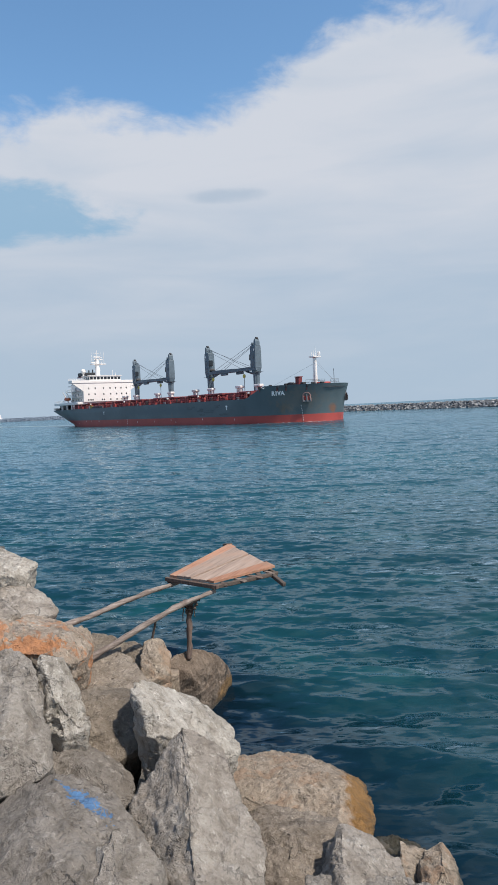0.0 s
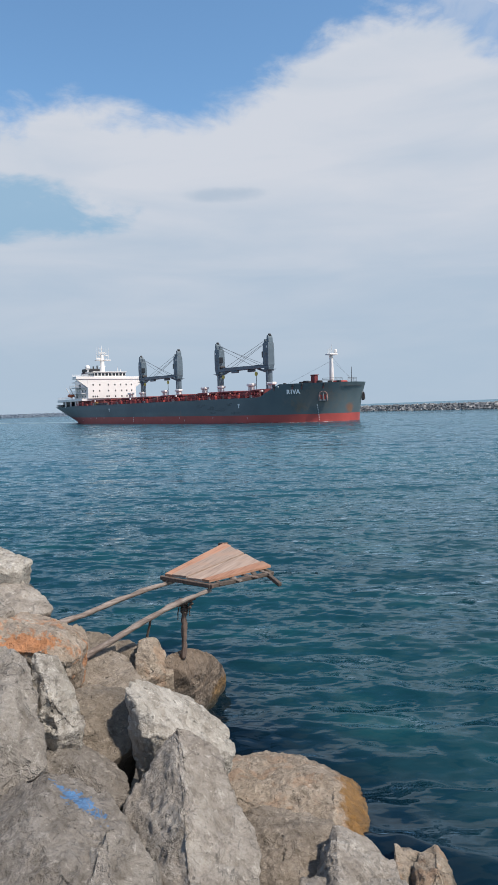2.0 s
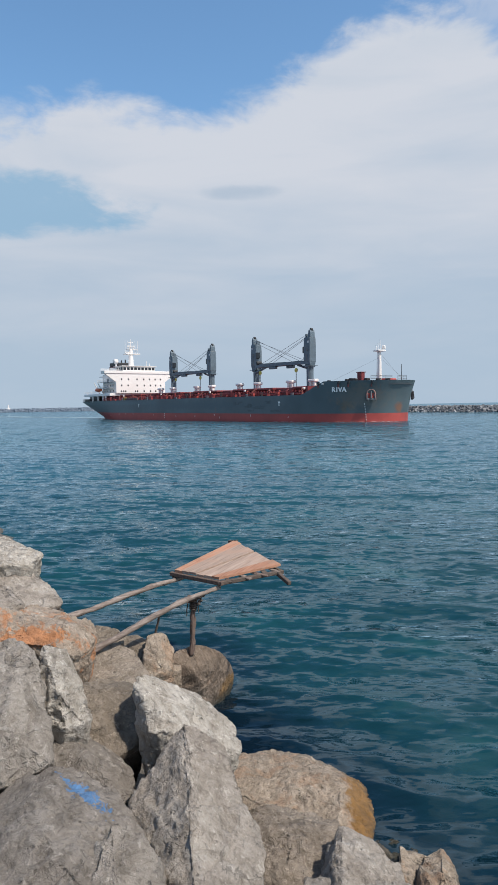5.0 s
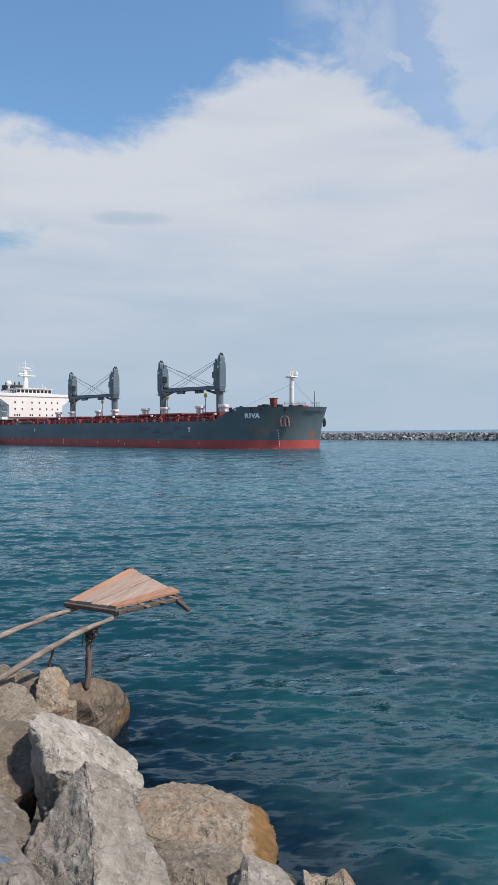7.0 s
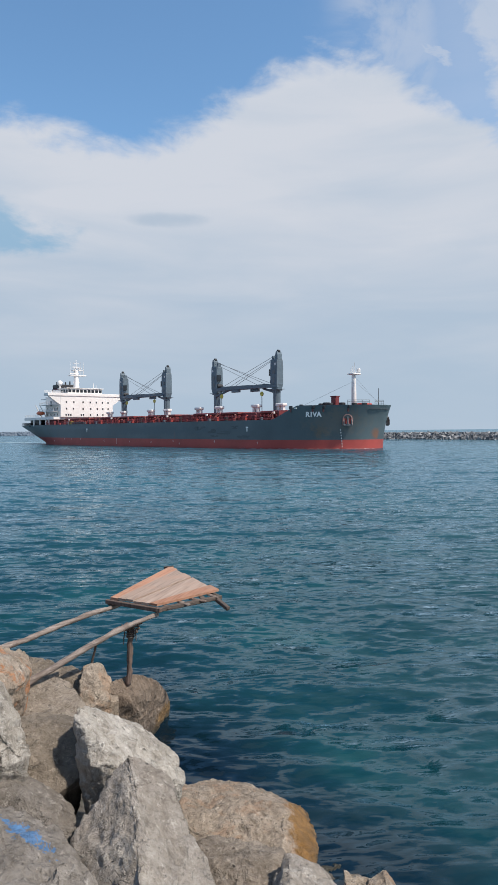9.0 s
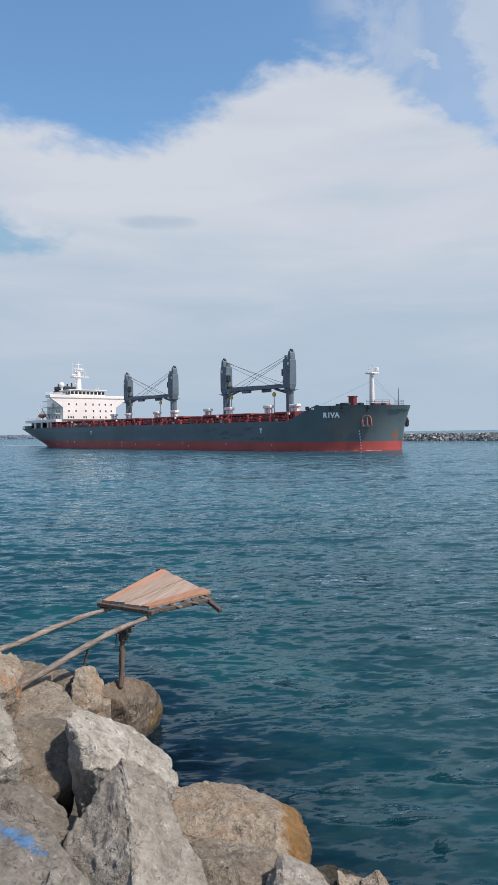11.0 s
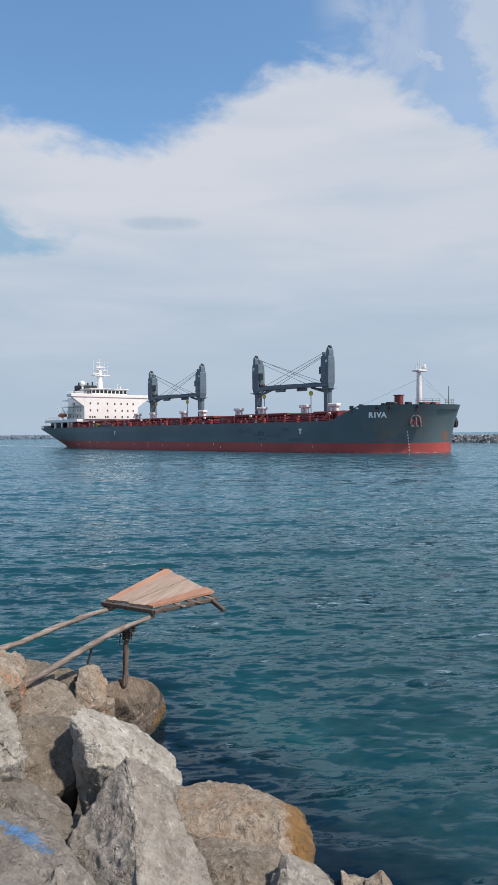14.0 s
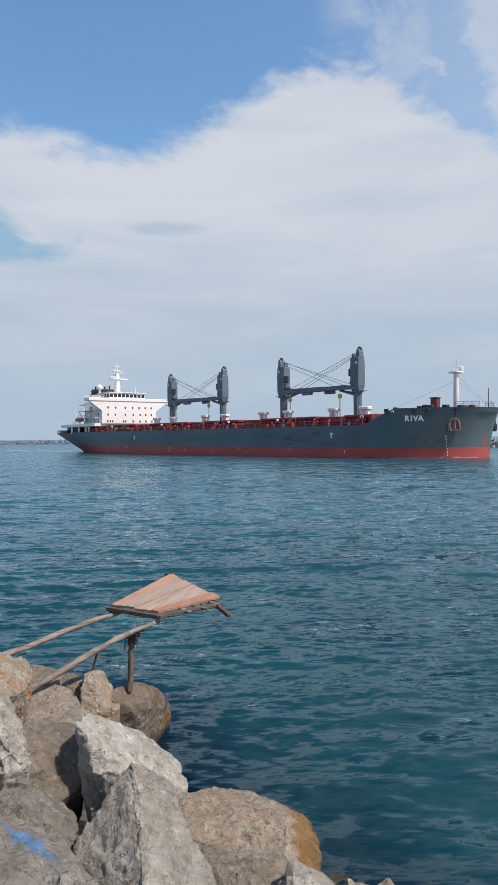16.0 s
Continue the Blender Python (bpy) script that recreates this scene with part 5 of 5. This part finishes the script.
def bow_gear():
    fm = new("foremast")
    fm.parent = ship
    tagged(fm, "white foremast with a lamp platform")
    part("column", tube(bm_new(), (180, 0, 8.8), (180, 0, 17.2), 0.62, 0.40, 12), white_m, fm)
    part("platform", box(bm_new(), 179.0, 181.0, -1.35, 1.35, 17.1, 17.45, 0.08), white_m, fm)
    for y, z in ((-1.15, 18.6), (-0.5, 19.1), (0.2, 20.0), (1.0, 18.7)):
        part("aerial", tube(bm_new(), (180, y, 17.4), (180, y, z), 0.09, 0.06, 6), white_m, fm)
    part("lamp", box(bm_new(), 180.2, 180.9, 0.7, 1.4, 17.6, 18.6, 0.2), white_m, fm)
    part("ladder", tube(bm_new(), (179.5, -0.55, 9), (179.7, -0.4, 17), 0.06, None, 5), white_m, fm)
    for p, q in (((180, 0, 16.8), (187.2, 0, 10.2)), ((180, -0.3, 15.5), (168, -6, 9.8)), ((180, 0.3, 15.5), (186, 2, 10.2))):
        part("stay", tube(bm_new(), p, q, 0.02, None, 4), wire_m, fm)
    part("jackstaff", tube(bm_new(), (187.2, 0, 9.0), (187.2, 0, 13.6), 0.09, 0.06, 6), black_m, ship)
    hm = part("vent_house", box(bm_new(), 177.0, 178.6, -4.8, -3.5, 8.8, 12.0, 0.15), deck_m, ship, "dark red box ventilator on the forecastle")
    part("lid", box(bm_new(), 176.9, 178.7, -4.9, -3.4, 11.95, 12.15), deck_m, hm)
    for x, y, s in ((176.5, -7.5, 0.5), (177.6, -6.8, 0.7), (179.0, -7.2, 0.55), (181.2, -5.5, 0.6), (183.5, -4.0, 0.5), (184.9, -2.2, 0.5), (171.5, -9, 0.4)):
        part("bollard", box(bm_new(), x - s, x + s, y - s, y + s, 8.8, 9.9 + s, 0.15), black_m, ship)
    for x in (173.4, 178.3, 180.4, 184.6):
        y = half_breadth(x, 9.3)
        lead = part("fairlead", box(bm_new(), x - 0.55, x + 0.55, -y - 0.12, -y + 0.2, 9.05, 9.80, 0.1), black_m, ship, "dark mooring fairlead with a rust run below it")
        part("rust_run", box(bm_new(), x - 0.22, x + 0.16, -y - 0.03, -y + 0.1, 8.35, 9.1), funnel_m, lead)
    part("name_plate", box(bm_new(), 173.9, 174.9, -half_breadth(174.4, 9.2) - 0.05, -half_breadth(174.4, 9.2) + 0.1, 9.1, 9.4), letter_m, ship)
    part("windlass", box(bm_new(), 182.2, 184, -2.0, 2.0, 8.8, 10.4, 0.3), boot_m, ship)
    pts = [(x, -(half_breadth(x, 9.6) - 0.2), FORE) for x in (184.5, 185.6, 186.6, 187.4)]
    railing(pts, gap=1.0, mat=wire_m)
    railing([(187.4, -1.5, FORE), (187.9, 0, FORE), (187.4, 1.5, FORE)], gap=0.9)
    # anchors in their pockets, on both bows
    for s in (-1, 1):
        x, z = 184.0, 6.4
        y = half_breadth(x, z)
        t = half_breadth(x - 0.5, z) - half_breadth(x + 0.5, z)
        m = Matrix.Translation((x, s * (y + 0.05), z)) @ Matrix.Rotation(-s * math.atan(t) if s > 0 else math.atan(t), 4, "Z") @ Matrix.Diagonal((0.78, 1, 0.85, 1))
        root = new("anchor")
        root.parent = ship
        root.matrix_basis = m
        tagged(root, "bow anchor housed in a red-rimmed pocket")
        o = s
        bm = bm_new()
        for k in range(12):
            a0, a1 = math.pi * k / 12, math.pi * (k + 1) / 12
            tube(bm, (1.25 * math.cos(a0), 0.12 * o, 0.3 + 1.25 * math.sin(a0)), (1.25 * math.cos(a1), 0.12 * o, 0.3 + 1.25 * math.sin(a1)), 0.2, None, 6)
        tube(bm, (1.25, 0.12 * o, 0.3), (1.35, 0.12 * o, -1.3), 0.2, None, 6)
        tube(bm, (-1.25, 0.12 * o, 0.3), (-1.35, 0.12 * o, -1.3), 0.2, None, 6)
        part("rim", bm, black_m if s > 0 else paint("pocket_rim", (0.30, 0.17, 0.15), 0.6, 0.2, 1), root)
        part("pocket", box(bm_new(), -1.1, 1.1, -0.05, 0.10, -1.2, 1.3, 0.0), boot_m, root)
        bm = bm_new()
        tube(bm, (0, 0.35 * o, 1.0), (0, 0.5 * o, -1.0), 0.22, 0.28, 8)
        box(bm, -1.3, 1.3, 0.2 * o - 0.3, 0.2 * o + 0.3, -1.5, -0.9, 0.1)
        tube(bm, (-1.2, 0.4 * o, -1.2), (-1.0, 0.6 * o, 0.2), 0.25, 0.1, 6)
        tube(bm, (1.2, 0.4 * o, -1.2), (1.0, 0.6 * o, 0.2), 0.25, 0.1, 6)
        part("anchor_body", bm, black_m if s > 0 else wire_m, root)


bow_gear()


def text_mesh(body, size):
    cu = bpy.data.curves.new("lettering", "FONT")
    cu.body, cu.size, cu.extrude, cu.align_x, cu.offset = body, size, 0.01, "CENTER", 0.065
    ob = new("lettering", cu)
    me = bpy.data.meshes.new_from_object(ob.evaluated_get(bpy.context.evaluated_depsgraph_get()))
    bpy.data.objects.remove(ob)
    return me


def ship_name():
    x = 176.7
    bm = bm_new()
    for ch, adv in (("R", 1.42), ("I", 1.0), ("V", 1.25), ("A", 1.4)):
        xc, z = x + adv * 0.31, 7.3
        y = half_breadth(xc, z + 0.6)
        slope = half_breadth(xc - 0.5, z + 0.6) - half_breadth(xc + 0.5, z + 0.6)
        me = text_mesh(ch, 1.5)
        me.transform(Matrix.Translation((xc, -(y + 0.14), z)) @ Matrix.Rotation(math.atan(slope), 4, "Z") @ Matrix.Rotation(radians(90), 4, "X") @ Matrix.Diagonal((1.0, 1, 1, 1)))
        bm.from_mesh(me)
        x += adv * 0.63
    part("ship_name", bm, letter_m, ship, "white painted name lettering")


ship_name()


def hull_marks():
    for x in (76.0, 160.0):
        m = new("tug_mark")
        m.parent = ship
        tagged(m, "white T-shaped tug mark")
        y = -half_breadth(x, 4.6) - 0.03
        part("bar", box(bm_new(), x - 0.42, x + 0.42, y, y + 0.05, 4.85, 5.2), letter_m, m)
        part("stroke", box(bm_new(), x - 0.16, x + 0.16, y, y + 0.05, 4.05, 4.87), letter_m, m)
    for x in (20.0, 96.0, 182.6):
        dm = new("draught_marks")
        dm.parent = ship
        tagged(dm, "column of small white draught marks")
        for k in range(7 if x > 180 else 3):
            z = 0.4 + k * 0.62
            y = -half_breadth(x, z) - 0.04
            part("mark", box(bm_new(), x - 0.12, x + 0.12, y - 0.02, y + 0.05, z, z + 0.3), letter_m, dm)


hull_marks()


def freeboard_marks():
    """Small weld and load marks in white along the side."""
    fm = new("freeboard_marks")
    fm.parent = ship
    tagged(fm, "scattered small white marks along the red band")
    for x in (48.0, 58.5, 64.0, 71.0, 88.0, 104.0, 116.5, 128.0, 131.0, 147.0, 163.5):
        z = 1.2 + 0.5 * math.sin(x)
        y = -half_breadth(x, z) - 0.02
        part("mark", box(bm_new(), x - 0.05, x + 0.05, y - 0.02, y + 0.05, z - 0.25, z + 0.25), letter_m, fm)


freeboard_marks()


def paint_patches():
    """Touched-up patches of darker paint on the flat of the side."""
    dark = paint("touch_up_paint", (0.040, 0.060, 0.072), 0.5, 0.2, 0.3)
    rng = random.Random(21)
    for x, z, w, h in ((140.5, 4.9, 2.2, 0.7), (146.0, 4.3, 1.6, 0.9), (151.2, 3.7, 2.6, 0.6), (155.5, 5.1, 1.5, 0.5), (158.0, 2.7, 2.8, 0.5), (147.5, 2.9, 1.8, 0.4)):
        # rolled on in short overlapping strokes
        bm = bm_new()
        for k in range(9):
            cx, cz = x + rng.uniform(-1, 1) * w * 0.8, z + rng.uniform(-1, 1) * h * 0.55
            box(bm, cx - w * rng.uniform(0.15, 0.5), cx + w * rng.uniform(0.15, 0.5), -16.02 - 0.004 * k, -15.9, cz - h * rng.uniform(0.12, 0.32), cz + h * rng.uniform(0.12, 0.32))
        part("paint_patch", bm, dark, ship, "patch of darker touch-up paint")


paint_patches()


def foam_material(name, lo, hi, scale, col):
    m, n, l, b = mat_base(name, 0.7)
    v = n.new("ShaderNodeTexCoord").outputs["Object"]
    g = tex(n, l, v, scale, 5, 0.65, 0.6)
    l.new(mixc(n, l, g, tuple(c * 0.85 for c in col), col), b.inputs["Base Color"])
    l.new(step(n, l, g, lo, hi), b.inputs["Alpha"])
    return m


def wake_strip():
    """Churned, paler water astern, and the thin line of foam along the bow."""
    bm = bm_new()
    L, R = [], []
    for i in range(60):
        x = 12 - i * 8.0
        w = 5 + 0.035 * i * 8
        k = 1.2 * noise.noise((i * 0.4, 2, 0))
        L.append(bm.verts.new((x, w + k, 0.0)))
        R.append(bm.verts.new((x, -w + k, 0.0)))
    for i in range(59):
        bm.faces.new((L[i], R[i], R[i + 1], L[i + 1]))
    ob = put("wake", bm, foam_material("wake_foam", 0.34, 0.66, 0.06, (0.24, 0.35, 0.41)))
    return tagged(ob, "pale churned wake trailing behind the ship's stern", "wake")


wake = wake_strip()
wake.scale = (SHIP, SHIP, SHIP)


def bow_foam():
    bm = bm_new()
    a, b = [], []
    for i in range(40):
        x = 186.3 - i * 0.75
        y = half_breadth(x, 0) if i else 0.1
        a.append(bm.verts.new((x + (0.4 if i < 4 else 0), -y + 0.3, 0.05)))
        b.append(bm.verts.new((x + (0.6 if i < 4 else 0), -y - 0.5 - 0.5 * abs(noise.noise((i * 0.6, 0, 0))), 0.02)))
    for i in range(39):
        bm.faces.new((a[i], b[i], b[i + 1], a[i + 1]))
    part("bow_wave", bm, foam_material("bow_foam", 0.45, 0.62, 0.9, (0.6, 0.66, 0.66)), ship, "thin line of foam at the bow")


foam_white = paint("foam", (0.80, 0.84, 0.85), 0.5, 0.05, 6)


def lacy(name, label, count, reach, tall, seed):
    """A patch of broken water: beads and short threads of foam in one rigid piece."""
    rng = random.Random(seed)
    bm = bm_new()
    for k in range(count):
        u = rng.uniform(-1, 1)
        top = tall * (1 - u * u) * rng.uniform(0.1, 1.0)
        p = Vector((u * reach[0], rng.uniform(-1, 1) * reach[1], top))
        r = rng.uniform(0.0008, 0.0028)
        bmesh.ops.create_icosphere(bm, subdivisions=1, radius=r, matrix=Matrix.Translation(p) @ Matrix.Diagonal((1.6, 1.2, 0.9, 1)))
        if k % 2 == 0:
            q = p + Vector((rng.uniform(-0.07, 0.07), rng.uniform(-0.04, 0.04), rng.uniform(-0.02, 0.02) - (0.04 if tall > 0.1 else 0)))
            tube(bm, p, q, r * 0.7, r * 0.3, 5)
    ob = put(name, bm, foam_white)
    return tagged(ob, label, "splash", kind="stuff")


crest = lacy("foam", "small lace of white foam on a breaking wavelet", 220, (0.26, 0.08), 0.03, 2)
fleck = lacy("foam", "thin white foam on the lip of a wavelet", 70, (0.16, 0.05), 0.02, 5)
far_fleck = lacy("foam", "thin white foam on the lip of a wavelet", 70, (0.18, 0.05), 0.02, 6)
splash = lacy("splash", "small splash of white water drops against the rocks", 420, (0.20, 0.10), 0.34, 3)


def fill_boulders():
    """The rest of the mound: along the shore and round the standing place, in plain sight from above only."""
    rng = random.Random(12)
    kinds = list(STONE)
    made = []
    for k in range(5):
        cs = [Vector((rng.uniform(-1, 1), rng.uniform(-1, 1), rng.uniform(-0.8, 0.8))).normalized() * rng.uniform(0.38, 0.55) for _ in range(16)]
        bm = boulder_mesh(cs, 60 + k, 0.9, 0.09)
        me = bpy.data.meshes.new("boulder")
        bm.to_mesh(me)
        bm.free()
        me.polygons.foreach_set("use_smooth", [True] * len(me.polygons))
        me.materials.append(STONE[kinds[k]])
        made.append(me)
    placed = []
    tries = 0
    while len(placed) < 190 and tries < 20000:
        tries += 1
        x, y = rng.uniform(-9, 4.5), rng.uniform(-6, 13)
        d = (x - 1.4) * -0.87 + (y - 5.0) * -0.49
        if not -0.5 < d < 7.5:
            continue
        if y > 1.9 and -0.62 * y - 0.9 < x < 0.62 * y + 0.6:
            continue
        if math.hypot(x, y) < 0.8 or any(math.hypot(x - a, y - b) < 0.72 for a, b in placed):
            continue
        placed.append((x, y))
        z = core_height(x, y) + 0.10
        if math.hypot(x, y) < 2.5:
            z -= 0.25
        ob = put("boulder", made[len(placed) % 5], None, None, "limestone boulder of the rock mound", pose(x, y, z, rng.uniform(0, 360), rng.uniform(0, 360), rng.uniform(0, 360)) @ Matrix.Scale(rng.uniform(0.9, 1.35) if math.hypot(x, y) > 2 else 0.8, 4))
        tagged(ob, "", "boulder", "armour rocks of the mound")


fill_boulders()
bow_foam()


# ---- movement ----
def motions():
    rows, trail = [], []
    for t, x, y, h in ((0, -103.92, 323.28, -51.172), (4, -92.15, 312.36, -51.783), (8, -80.51, 301.57, -52.395), (12, -69.03, 290.91, -53.006), (16, -57.69, 280.39, -53.618)):
        rows.append((t, pose(x * SHIP, y * SHIP, 0.80, 0, 0.28, h)))
        trail.append((t, pose(x * SHIP, y * SHIP, 0.04, 0, 0, h)))
    walk(ship, rows)
    walk(wake, trail)
    # a wavelet breaks before the rocks and throws up a little water
    walk(crest, [(0, pose(1.19, 6.60, -0.12, 0, 0, -12)), (0.3, pose(1.11, 6.12, 0.02, 0, 0, -12)), (0.5, pose(1.10, 6.00, 0.02, 0, 0, -12)), (0.7, pose(1.05, 5.84, 0.00, 0, 0, -12)), (1.1, pose(0.97, 5.75, -0.12, 0, 0, -12)), (16, pose(0.97, 5.75, -0.12, 0, 0, -12))])
    walk(splash, [(0, pose(0.96, 5.71, -0.50, 0, 0, -12)), (0.7, pose(0.96, 5.71, -0.50, 0, 0, -12)), (0.9, pose(0.92, 5.72, -0.05, 0, 0, -12)), (1.05, pose(0.97, 5.71, 0.00, 0, 0, -12)), (1.4, pose(1.02, 5.63, -0.50, 0, 0, -12)), (16, pose(1.02, 5.63, -0.50, 0, 0, -12))])
    for piece, x in ((fleck, 1.25), (far_fleck, 2.62)):
        walk(piece, [(0, pose(x, 8.9, -0.3)), (5.4, pose(x, 8.7, -0.3)), (5.8, pose(x, 8.42, 0.04)), (6.2, pose(x - 0.05, 8.30, 0.04)), (6.6, pose(x - 0.05, 8.1, -0.3)), (16, pose(x, 8.0, -0.3))])
    walk(water, [(t, pose(-0.18 * t, -0.75 * t, 0.02 * math.sin(t * 1.1))) for t in range(0, 17)])


motions()
